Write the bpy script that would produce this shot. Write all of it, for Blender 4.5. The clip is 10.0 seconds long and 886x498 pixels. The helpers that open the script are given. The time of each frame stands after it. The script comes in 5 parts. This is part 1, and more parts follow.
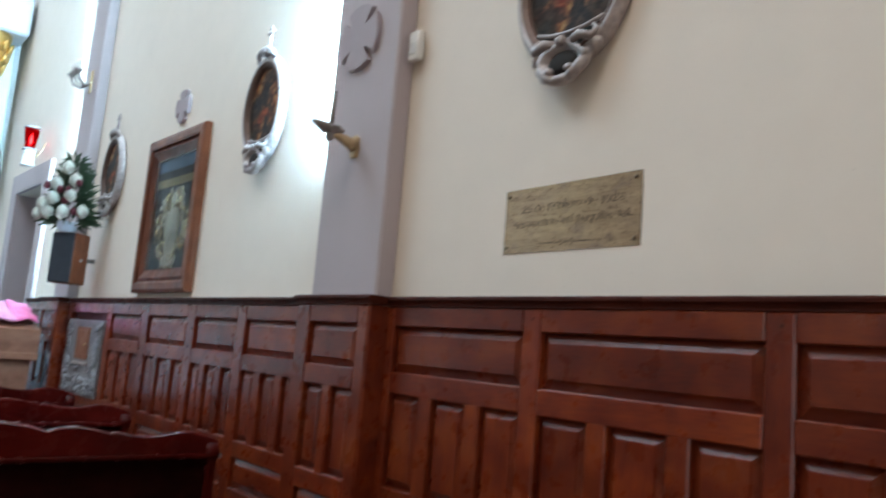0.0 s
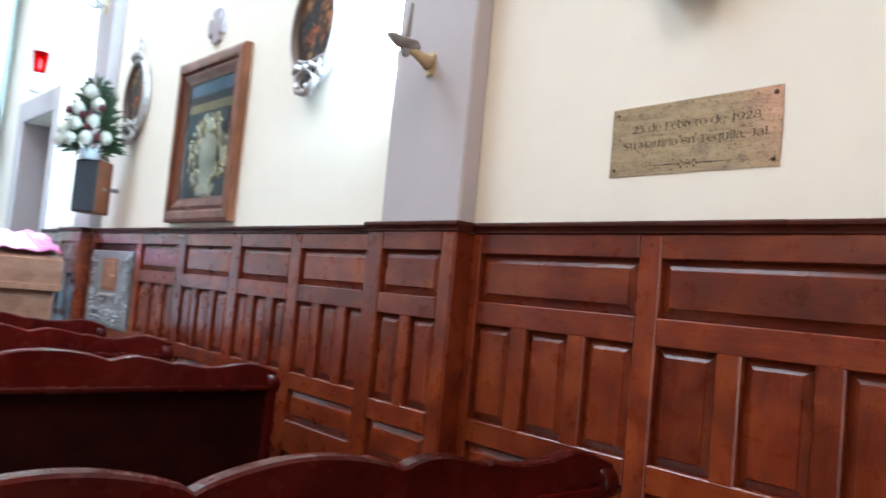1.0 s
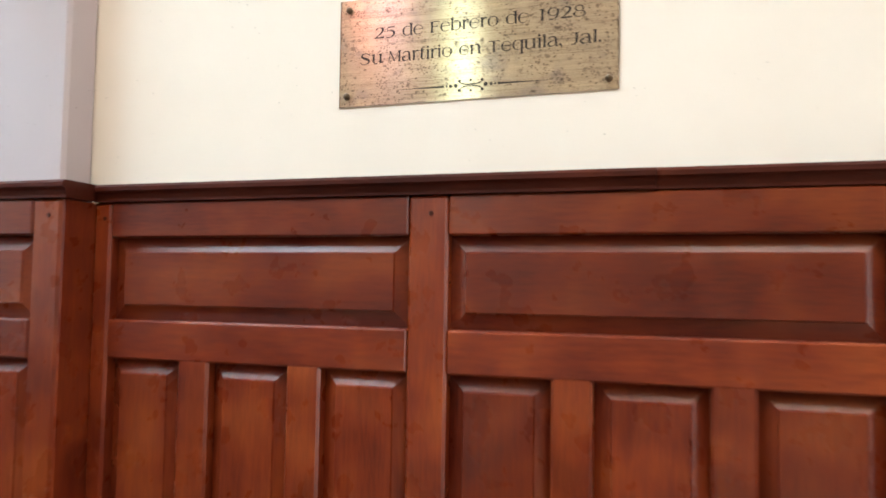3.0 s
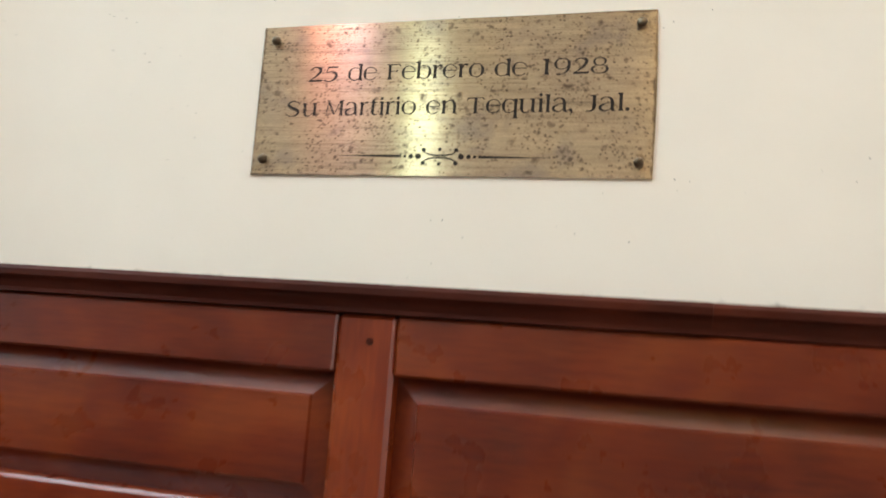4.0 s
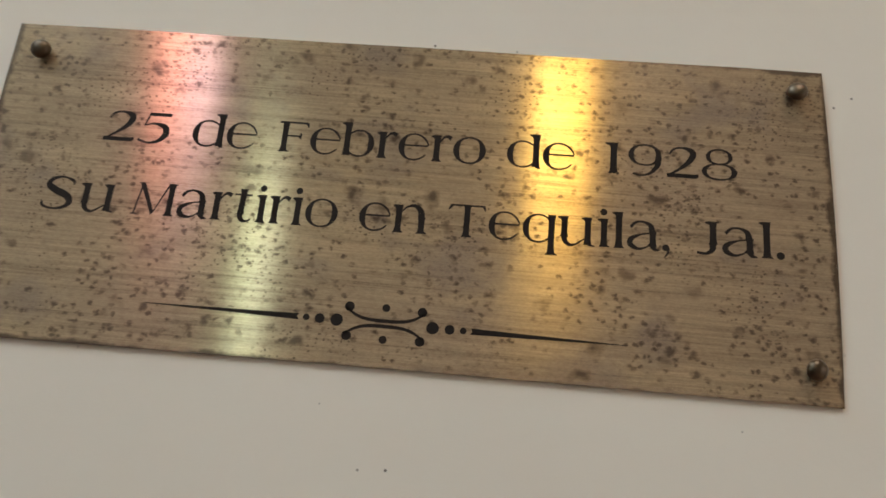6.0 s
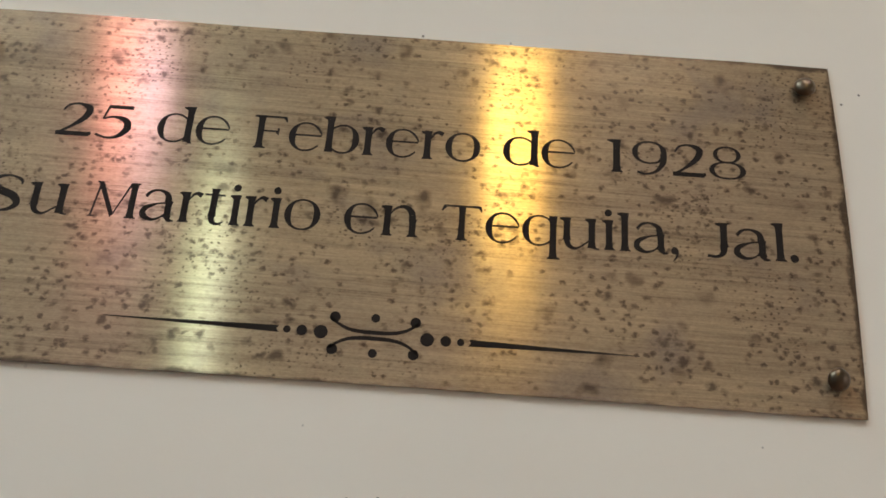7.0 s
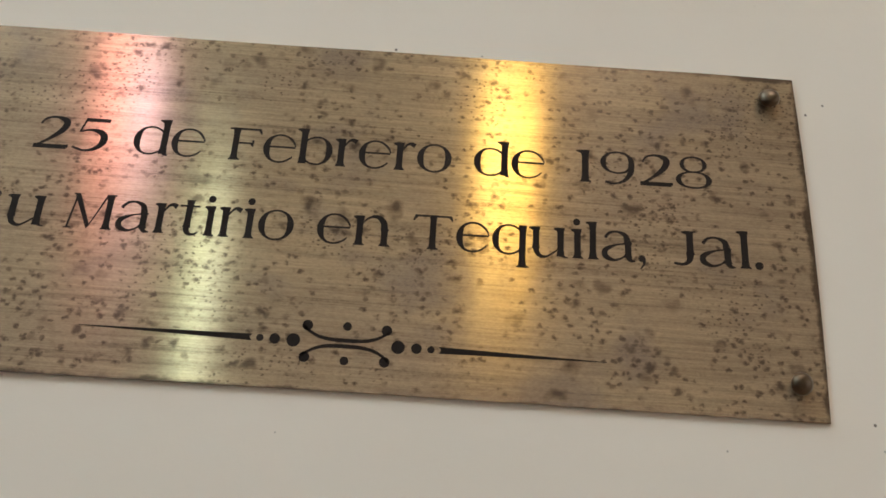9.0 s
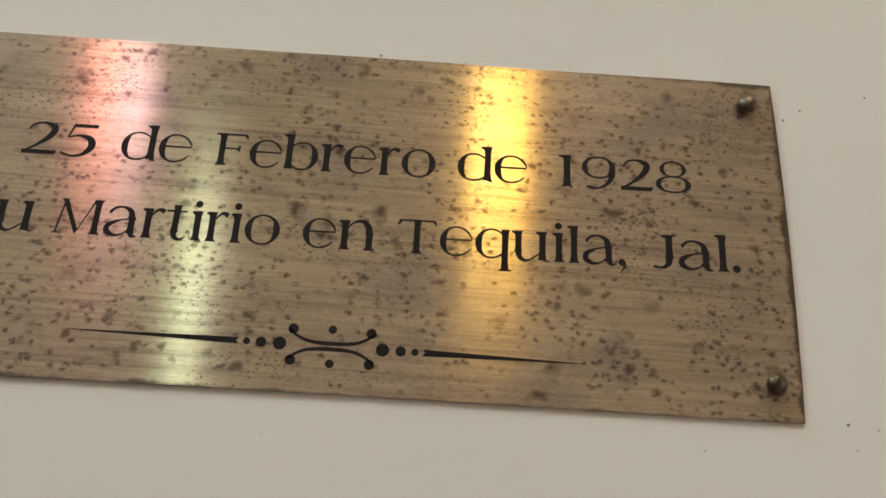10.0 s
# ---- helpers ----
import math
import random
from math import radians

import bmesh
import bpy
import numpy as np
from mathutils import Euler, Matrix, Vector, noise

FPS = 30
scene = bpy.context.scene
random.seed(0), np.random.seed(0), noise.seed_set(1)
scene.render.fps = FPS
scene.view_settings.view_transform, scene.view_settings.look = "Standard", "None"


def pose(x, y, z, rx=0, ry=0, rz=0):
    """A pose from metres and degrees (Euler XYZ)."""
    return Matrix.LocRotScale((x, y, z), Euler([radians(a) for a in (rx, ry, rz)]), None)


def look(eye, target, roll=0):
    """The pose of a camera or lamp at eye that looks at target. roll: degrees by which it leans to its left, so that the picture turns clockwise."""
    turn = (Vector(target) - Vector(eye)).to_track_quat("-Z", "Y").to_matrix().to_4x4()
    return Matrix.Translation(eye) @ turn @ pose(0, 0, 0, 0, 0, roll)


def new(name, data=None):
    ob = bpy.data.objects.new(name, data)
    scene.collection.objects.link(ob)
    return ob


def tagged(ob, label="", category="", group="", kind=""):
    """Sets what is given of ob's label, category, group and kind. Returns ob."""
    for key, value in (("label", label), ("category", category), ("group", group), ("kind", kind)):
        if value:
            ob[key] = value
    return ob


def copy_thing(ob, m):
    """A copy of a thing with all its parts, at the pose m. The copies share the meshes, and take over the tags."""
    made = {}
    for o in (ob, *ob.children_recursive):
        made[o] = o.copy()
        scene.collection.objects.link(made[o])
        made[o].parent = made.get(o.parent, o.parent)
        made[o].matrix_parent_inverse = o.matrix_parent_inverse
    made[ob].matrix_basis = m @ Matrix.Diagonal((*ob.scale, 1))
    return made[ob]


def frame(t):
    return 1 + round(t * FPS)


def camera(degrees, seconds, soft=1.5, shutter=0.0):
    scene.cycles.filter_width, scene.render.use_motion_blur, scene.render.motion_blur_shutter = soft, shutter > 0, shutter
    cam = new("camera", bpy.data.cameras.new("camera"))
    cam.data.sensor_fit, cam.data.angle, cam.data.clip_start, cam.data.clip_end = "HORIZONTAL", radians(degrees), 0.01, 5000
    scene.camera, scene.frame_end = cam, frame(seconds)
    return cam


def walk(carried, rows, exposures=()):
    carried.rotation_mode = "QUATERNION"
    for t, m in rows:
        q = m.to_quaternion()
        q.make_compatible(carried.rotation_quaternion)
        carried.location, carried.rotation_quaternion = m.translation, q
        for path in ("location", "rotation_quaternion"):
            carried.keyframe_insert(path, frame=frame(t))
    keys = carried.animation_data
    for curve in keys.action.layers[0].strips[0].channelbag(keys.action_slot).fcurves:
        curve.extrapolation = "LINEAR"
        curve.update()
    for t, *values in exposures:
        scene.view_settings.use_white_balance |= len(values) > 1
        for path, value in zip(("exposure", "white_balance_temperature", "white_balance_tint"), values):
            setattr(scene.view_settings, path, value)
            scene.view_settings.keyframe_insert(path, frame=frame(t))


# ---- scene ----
cam = camera(60.0, 10.0, 1.6, 0.5)
PATH = [
    (0, (1.341, -1.341, 1.246), (-0.167, -0.055, 1.515), 4.7),
    (0.2, (1.313, -1.386, 1.228), (-0.227, -0.129, 1.448), 5.1),
    (0.5, (1.236, -1.421, 1.207), (-0.327, -0.184, 1.367), 5.4),
    (0.7, (1.158, -1.427, 1.195), (-0.397, -0.177, 1.333), 5.6),
    (1, (1.078, -1.461, 1.19), (-0.411, -0.131, 1.313), 5.3),
    (1.5, (0.925, -1.443, 1.167), (-0.268, 0.153, 1.336), 4.3),
    (2, (0.855, -1.308, 1.158), (-0.041, 0.477, 1.299), 3.0),
    (2.2, (0.79, -1.268, 1.156), (-0.032, 0.553, 1.264), 2.4),
    (3.3, (0.42, -0.9, 1.267), (-0.146, 1.014, 1.392), 1.1),
    (3.5, (0.407, -0.834, 1.278), (-0.15, 1.074, 1.497), 1.9),
    (4, (0.386, -0.706, 1.337), (-0.092, 1.219, 1.596), 4.3),
    (4.5, (0.304, -0.573, 1.383), (0.002, 1.367, 1.764), 6.1),
    (5, (0.261, -0.462, 1.423), (0.063, 1.465, 1.92), 6.8),
    (5.5, (0.246, -0.383, 1.449), (0.115, 1.532, 2.01), 6.3),
    (7, (0.217, -0.306, 1.456), (0.271, 1.583, 2.11), 4.1),
    (7.5, (0.216, -0.305, 1.453), (0.289, 1.575, 2.131), 3.7),
    (8, (0.221, -0.307, 1.452), (0.284, 1.571, 2.138), 3.7),
    (8.5, (0.224, -0.309, 1.453), (0.29, 1.57, 2.136), 3.7),
    (9, (0.227, -0.312, 1.454), (0.292, 1.567, 2.135), 3.7),
    (9.5, (0.229, -0.315, 1.454), (0.304, 1.565, 2.133), 3.6),
    (10, (0.23, -0.319, 1.456), (0.317, 1.564, 2.126), 3.4),
]
walk(cam, [(t, look(eye, target, roll)) for t, eye, target, roll in PATH],
     [(0, -0.95, 6500, 13), (0.4, -0.66, 6550, 14), (0.7, -0.38, 6560, 14), (1, -0.08, 6580, 14), (1.5, -0.06, 6600, 14), (2, 0.1, 6700, 12), (3.3, 0.28, 6850, 12), (3.6, 0.17, 6850, 10), (4, -0.10, 6950, 10), (4.5, -0.58, 6950, 10),
      (5, -0.94, 7050, 12), (5.5, -1.02, 7080, 12), (7, -0.81, 6850, 12), (10, -0.81, 7000, 12)])


# ---- world and light ----
world = bpy.data.worlds.new("sky")
scene.world = world
world.use_nodes = True
wn = world.node_tree
sky = wn.nodes.new("ShaderNodeTexSky")
sky.sky_type = "NISHITA"
sky.sun_disc = False
sky.sun_elevation, sky.sun_rotation = radians(50), radians(200)
wn.links.new(sky.outputs[0], wn.nodes["Background"].inputs[0])
wn.nodes["Background"].inputs[1].default_value = 0.1


def area(name, m, sx, sy, watts, color):
    """A window's daylight: an area lamp standing in the opening."""
    d = bpy.data.lights.new(name, "AREA")
    d.shape, d.size, d.size_y, d.energy, d.color = "RECTANGLE", sx, sy, watts, color
    ob = new(name, d)
    ob.matrix_world = m
    return ob


# The nave: x along the wall, y from the wall (0) to the far side (-8), z up.
NAVE_X0, NAVE_X1, NAVE_Y, NAVE_Z = -6.4, 6.5, -8.0, 7.2
# windows in the far wall: x centre, width, sill, head, watts, daylight, glass tint
WINDOWS = [
    (-3.45, 0.85, 4.1, 7.0, 205, (0.97, 0.96, 1.0), ((1.0, 0.68, 0.70), (0.86, 0.80, 1.0))),
    (-2.20, 0.42, 2.2, 5.2, 50, (0.97, 0.97, 1.0), ((0.78, 1.0, 0.92), (0.82, 1.0, 1.0))),
    (1.25, 0.75, 4.1, 6.9, 166, (1.0, 0.97, 0.90), ((1.0, 0.90, 0.52), (1.0, 0.87, 0.44))),
]
for wx, ww, w0, w1, power, tone, tint in WINDOWS:
    area("window_daylight", look((wx, NAVE_Y - 0.36, (w0 + w1) / 2), (wx, 0, (w0 + w1) / 2)), ww, w1 - w0, power, tone)
# opening added in the end wall for edge highlights: y from, y to, head
EAST_OPENING = (-4.3, -2.1, 3.0)
area("added_east_daylight", look((NAVE_X1 + 0.36, -3.2, 1.5), (0, -3.2, 1.5)), 2.2, 2.9, 75, (0.94, 0.95, 1.0))
# two unseen ceiling openings, added to fill the nave and the presbytery with light
area("added_ceiling_daylight", look((1.6, -3.6, NAVE_Z + 0.3), (1.6, -3.6, 0)), 2.6, 2.6, 360, (1.0, 0.955, 0.92))
area("added_ceiling_daylight", look((-4.2, -3.2, NAVE_Z + 0.3), (-4.2, -3.2, 0)), 3.2, 4.2, 840, (0.62, 0.84, 1.0))


# ---- materials ----
def nodes_of(name):
    m = bpy.data.materials.new(name)
    m.use_nodes = True
    nt = m.node_tree
    return m, nt, nt.nodes["Principled BSDF"]


def add(nt, kind, **inputs):
    n = nt.nodes.new(kind)
    for k, v in inputs.items():
        n.inputs[k.replace("_", " ")].default_value = v
    return n


def coords(nt, sx=1, sy=1, sz=1, generated="Object"):
    tc = nt.nodes.new("ShaderNodeTexCoord")
    mp = nt.nodes.new("ShaderNodeMapping")
    mp.inputs["Scale"].default_value = (sx, sy, sz)
    nt.links.new(tc.outputs[generated], mp.inputs["Vector"])
    return mp.outputs[0]


def noise_of(nt, vec, scale, detail=4, rough=0.55, distortion=0.0):
    n = add(nt, "ShaderNodeTexNoise", Scale=scale, Detail=detail, Roughness=rough, Distortion=distortion)
    nt.links.new(vec, n.inputs["Vector"])
    return n.outputs["Fac"]


def ramp(nt, fac, stops):
    r = nt.nodes.new("ShaderNodeValToRGB")
    el = r.color_ramp.elements
    while len(el) < len(stops):
        el.new(0.5)
    for e, (p, c) in zip(el, stops):
        e.position, e.color = p, (*c, 1) if len(c) == 3 else c
    nt.links.new(fac, r.inputs[0])
    return r.outputs[0]


def mix(nt, fac, a, b, blend="MIX"):
    n = nt.nodes.new("ShaderNodeMix")
    n.data_type, n.blend_type = "RGBA", blend
    for sock, v in ((n.inputs[0], fac), (n.inputs[6], a), (n.inputs[7], b)):
        if isinstance(v, (int, float)):
            sock.default_value = v
        elif isinstance(v, tuple):
            sock.default_value = (*v, 1)
        else:
            nt.links.new(v, sock)
    return n.outputs[2]


def bump(nt, bsdf, height, strength, distance=0.002):
    b = add(nt, "ShaderNodeBump", Strength=strength, Distance=distance)
    nt.links.new(height, b.inputs["Height"])
    nt.links.new(b.outputs[0], bsdf.inputs["Normal"])


def plain(name, color, rough=0.5, metal=0.0, vary=0.15, scale=40, relief=0.15, distance=0.001, coat=0.0):
    """Paint, metal or fabric with grain at two scales."""
    m, nt, b = nodes_of(name)
    v = coords(nt)
    fine, broad = noise_of(nt, v, scale), noise_of(nt, v, scale / 9, 3)
    dark, light = tuple(c * (1 - vary) for c in color), tuple(min(1, c * (1 + vary * 0.6)) for c in color)
    c1 = ramp(nt, fine, [(0.3, dark), (0.7, light)])
    c2 = ramp(nt, broad, [(0.3, dark), (0.7, light)])
    nt.links.new(mix(nt, 0.5, c1, c2), b.inputs["Base Color"])
    b.inputs["Roughness"].default_value, b.inputs["Metallic"].default_value = rough, metal
    b.inputs["Coat Weight"].default_value = coat
    bump(nt, b, fine, relief, distance)
    return m


def plaster(name, color, grime=False):
    m, nt, b = nodes_of(name)
    v = coords(nt)
    broad, mid, fine = noise_of(nt, v, 1.3, 3), noise_of(nt, v, 9, 5), noise_of(nt, v, 160, 3)
    base = ramp(nt, broad, [(0.3, tuple(c * 0.93 for c in color)), (0.7, color)])
    base = mix(nt, 0.35, base, ramp(nt, mid, [(0.35, tuple(c * 0.92 for c in color)), (0.65, color)]))
    # specks of dirt and chips
    vor = add(nt, "ShaderNodeTexVoronoi", Scale=26.0)
    nt.links.new(v, vor.inputs["Vector"])
    speck = ramp(nt, vor.outputs["Distance"], [(0.016, (1, 1, 1)), (0.034, (0, 0, 0))])
    pick = ramp(nt, noise_of(nt, v, 13, 2), [(0.54, (0, 0, 0)), (0.59, (1, 1, 1))])
    spots = mix(nt, 1.0, speck, pick, "MULTIPLY")
    vor2 = add(nt, "ShaderNodeTexVoronoi", Scale=75.0)
    nt.links.new(v, vor2.inputs["Vector"])
    speck2 = ramp(nt, vor2.outputs["Distance"], [(0.035, (1, 1, 1)), (0.065, (0, 0, 0))])
    pick2 = ramp(nt, noise_of(nt, v, 7.0, 2), [(0.52, (0, 0, 0)), (0.57, (1, 1, 1))])
    spots = mix(nt, 1.0, spots, mix(nt, 1.0, speck2, pick2, "MULTIPLY"), "LIGHTEN")
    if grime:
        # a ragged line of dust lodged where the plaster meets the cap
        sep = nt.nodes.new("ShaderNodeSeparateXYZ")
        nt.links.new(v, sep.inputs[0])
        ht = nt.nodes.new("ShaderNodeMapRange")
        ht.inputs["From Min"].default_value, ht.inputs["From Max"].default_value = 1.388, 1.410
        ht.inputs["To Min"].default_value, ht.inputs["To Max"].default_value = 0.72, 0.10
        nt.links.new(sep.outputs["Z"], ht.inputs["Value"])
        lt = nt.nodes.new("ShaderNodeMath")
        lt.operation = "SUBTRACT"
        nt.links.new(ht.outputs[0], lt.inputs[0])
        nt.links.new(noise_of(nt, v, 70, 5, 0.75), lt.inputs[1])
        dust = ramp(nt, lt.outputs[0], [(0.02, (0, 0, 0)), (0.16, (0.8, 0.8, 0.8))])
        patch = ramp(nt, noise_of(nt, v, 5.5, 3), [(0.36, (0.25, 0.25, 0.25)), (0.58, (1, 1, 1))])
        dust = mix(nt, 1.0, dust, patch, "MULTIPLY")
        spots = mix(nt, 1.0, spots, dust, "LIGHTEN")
    nt.links.new(mix(nt, spots, base, (0.15, 0.12, 0.10)), b.inputs["Base Color"])
    b.inputs["Roughness"].default_value = 0.75
    hb = nt.nodes.new("ShaderNodeMath")
    hb.operation = "MULTIPLY_ADD"
    nt.links.new(fine, hb.inputs[0])
    hb.inputs[1].default_value = 0.25
    nt.links.new(mid, hb.inputs[2])
    bump(nt, b, hb.outputs[0], 0.14, 0.003)
    return m


def wood(name, dark, mid, light, along="Z", rough=0.32, grain=1.0, coat=0.12, gloss=0.28):
    """Varnished timber, the grain along one axis, each board of its own tone."""
    m, nt, b = nodes_of(name)
    s = {"X": (0.12, 1, 1), "Y": (1, 0.12, 1), "Z": (1, 1, 0.12)}[along]
    info = nt.nodes.new("ShaderNodeObjectInfo")
    tc = nt.nodes.new("ShaderNodeTexCoord")
    shift = nt.nodes.new("ShaderNodeVectorMath")
    shift.operation = "MULTIPLY_ADD"
    nt.links.new(info.outputs["Random"], shift.inputs[0])
    shift.inputs[1].default_value = (17, 31, 23)
    nt.links.new(tc.outputs["Object"], shift.inputs[2])
    mp = nt.nodes.new("ShaderNodeMapping")
    mp.inputs["Scale"].default_value = s
    nt.links.new(shift.outputs[0], mp.inputs["Vector"])
    v = mp.outputs[0]
    figure = noise_of(nt, v, 16 * grain, 3, 0.5, 0.3)
    fibre = noise_of(nt, v, 210 * grain, 3, 0.6)
    cloud = noise_of(nt, shift.outputs[0], 9, 2, 0.5, 0.5)
    base = ramp(nt, figure, [(0.28, dark), (0.5, mid), (0.74, light)])
    base = mix(nt, 0.60, base, ramp(nt, cloud, [(0.34, dark), (0.52, mid), (0.68, light)]))
    base = mix(nt, 0.22, base, ramp(nt, fibre, [(0.35, dark), (0.65, light)]))
    tone = ramp(nt, info.outputs["Random"], [(0.0, (0.78, 0.73, 0.74)), (0.5, (0.97, 0.97, 0.96)), (1.0, (1.15, 1.14, 1.04))])
    base = mix(nt, 1.0, base, tone, "MULTIPLY")
    nt.links.new(base, b.inputs["Base Color"])
    rr = ramp(nt, noise_of(nt, shift.outputs[0], 22, 4), [(0.3, (rough * 0.75,) * 3), (0.7, (rough * 1.35,) * 3)])
    nt.links.new(rr, b.inputs["Roughness"])
    b.inputs["Coat Weight"].default_value, b.inputs["Coat Roughness"].default_value = coat, 0.19
    b.inputs["Specular IOR Level"].default_value = gloss
    bump(nt, b, cloud, 0.03, 0.002)
    return m


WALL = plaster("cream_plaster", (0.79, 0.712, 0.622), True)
MAUVE = plaster("mauve_plaster", (0.46, 0.405, 0.42))
CROSS_PLASTER = plaster("dark_mauve_plaster", (0.385, 0.330, 0.350))
LIT_STRIP = plaster("lit_strip_white", (0.80, 0.80, 0.78))
RED = ((0.056, 0.0050, 0.0030), (0.150, 0.0200, 0.0066), (0.250, 0.051, 0.0120))
WOOD_V = wood("varnished_wood_upright", *RED, along="Z", rough=0.30, coat=0.34, gloss=0.30)
WOOD_H = wood("varnished_wood_level", *RED, along="X", rough=0.32, coat=0.34, gloss=0.30)
WOOD_CAP = wood("dark_cap_wood", (0.020, 0.0035, 0.002), (0.048, 0.008, 0.004), (0.080, 0.015, 0.007), along="X", rough=0.48, coat=0.03, gloss=0.12)
PEW = wood("pew_wood", (0.022, 0.0012, 0.0010), (0.050, 0.0026, 0.0020), (0.080, 0.0060, 0.0040), along="Y", rough=0.24, coat=0.20, gloss=0.10)
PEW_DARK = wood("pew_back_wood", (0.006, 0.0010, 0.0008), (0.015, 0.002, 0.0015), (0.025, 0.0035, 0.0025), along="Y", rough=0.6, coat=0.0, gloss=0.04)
FRAME_WOOD = wood("frame_wood", (0.075, 0.020, 0.009), (0.155, 0.046, 0.021), (0.24, 0.082, 0.038), along="Z", rough=0.4)
DESK_WOOD = wood("desk_wood", (0.17, 0.066, 0.042), (0.27, 0.115, 0.074), (0.35, 0.165, 0.110), along="Y", rough=0.45)
SPEAKER_WOOD = wood("cabinet_wood", (0.10, 0.026, 0.012), (0.17, 0.050, 0.021), (0.23, 0.076, 0.036), along="Z", rough=0.45)
SILVER = plain("tarnished_silver_leaf", (0.46, 0.41, 0.40), 0.46, 0.30, 0.5, 45, 0.6, 0.005)
SILVER_DARK = plain("dull_silver_relief", (0.33, 0.34, 0.37), 0.45, 0.5, 0.55, 40, 0.8, 0.006)
BRONZE = plain("bronzed_rim", (0.150, 0.100, 0.085), 0.45, 0.4, 0.4, 60, 0.5, 0.003)
GOLD = plain("gilding", (0.80, 0.55, 0.20), 0.28, 0.95, 0.3, 60, 0.6, 0.004)
CHARM = plain("bright_gilt", (0.88, 0.74, 0.46), 0.18, 0.9, 0.2, 90, 0.5, 0.003)
BRASS = plain("bracket_brass", (0.60, 0.45, 0.27), 0.42, 0.6, 0.2, 50)
IRON = plain("dull_iron", (0.32, 0.30, 0.295), 0.5, 0.3, 0.3, 60)
SCREW = plain("bronzed_screw", (0.13, 0.095, 0.065), 0.36, 0.95, 0.5, 220, 0.4, 0.0006)
INK = plain("engraved_black", (0.020, 0.015, 0.013), 0.7, 0.0, 0.3, 300)
INK.node_tree.nodes["Principled BSDF"].inputs["Specular IOR Level"].default_value = 0.1
PLASTIC = plain("white_plastic", (0.72, 0.70, 0.67), 0.4, 0, 0.06, 60)
CANDLE = plain("grey_candle", (0.22, 0.20, 0.19), 0.5, 0, 0.2, 50)
GRILLE = plain("black_grille_cloth", (0.022, 0.024, 0.032), 0.8, 0, 0.3, 300, 0.5)
LINING_AND_SHADE = plain("lining_and_shade", (0.016, 0.012, 0.010), 0.8, 0, 0.3, 60)
IVORY = plain("ivory_figure", (0.62, 0.58, 0.47), 0.35, 0.3, 0.3, 50, 0.5, 0.003)
PETAL = plain("white_petals", (0.62, 0.61, 0.55), 0.7, 0, 0.15, 90)
DARK_PETAL = plain("maroon_petals", (0.10, 0.012, 0.022), 0.6, 0, 0.3, 90)
LEAF = plain("leaf_green", (0.020, 0.045, 0.020), 0.5, 0, 0.4, 60)
POT = plain("pale_blue_pot", (0.62, 0.70, 0.82), 0.4, 0, 0.08, 40)
CLOTH = plain("pale_blue_cloth", (0.46, 0.60, 0.70), 0.8, 0, 0.08, 30)
PINK = plain("pink_cloth", (0.66, 0.13, 0.30), 0.7, 0, 0.2, 22)
PALE_PINK = plain("pale_pink_cloth", (0.60, 0.22, 0.38), 0.7, 0, 0.12, 22)
RED_CLOTH = plain("red_cloth", (0.55, 0.05, 0.08), 0.7, 0, 0.2, 22)
STONE = plain("column_marble", (0.36, 0.355, 0.41), 0.35, 0, 0.14, 12)
STONE_PALE = plain("column_band_marble", (0.46, 0.48, 0.53), 0.35, 0, 0.1, 12)
DIM_DOORWAY = plain("dim_doorway_grey", (0.13, 0.115, 0.12), 0.5, 0, 0.12, 20)
TILE = plain("floor_tile", (0.36, 0.25, 0.18), 0.3, 0, 0.2, 8)
CEIL = plain("ceiling_paint", (0.74, 0.71, 0.64), 0.8, 0, 0.06, 6)
CABLE = plain("black_cable", (0.04, 0.04, 0.045), 0.5)


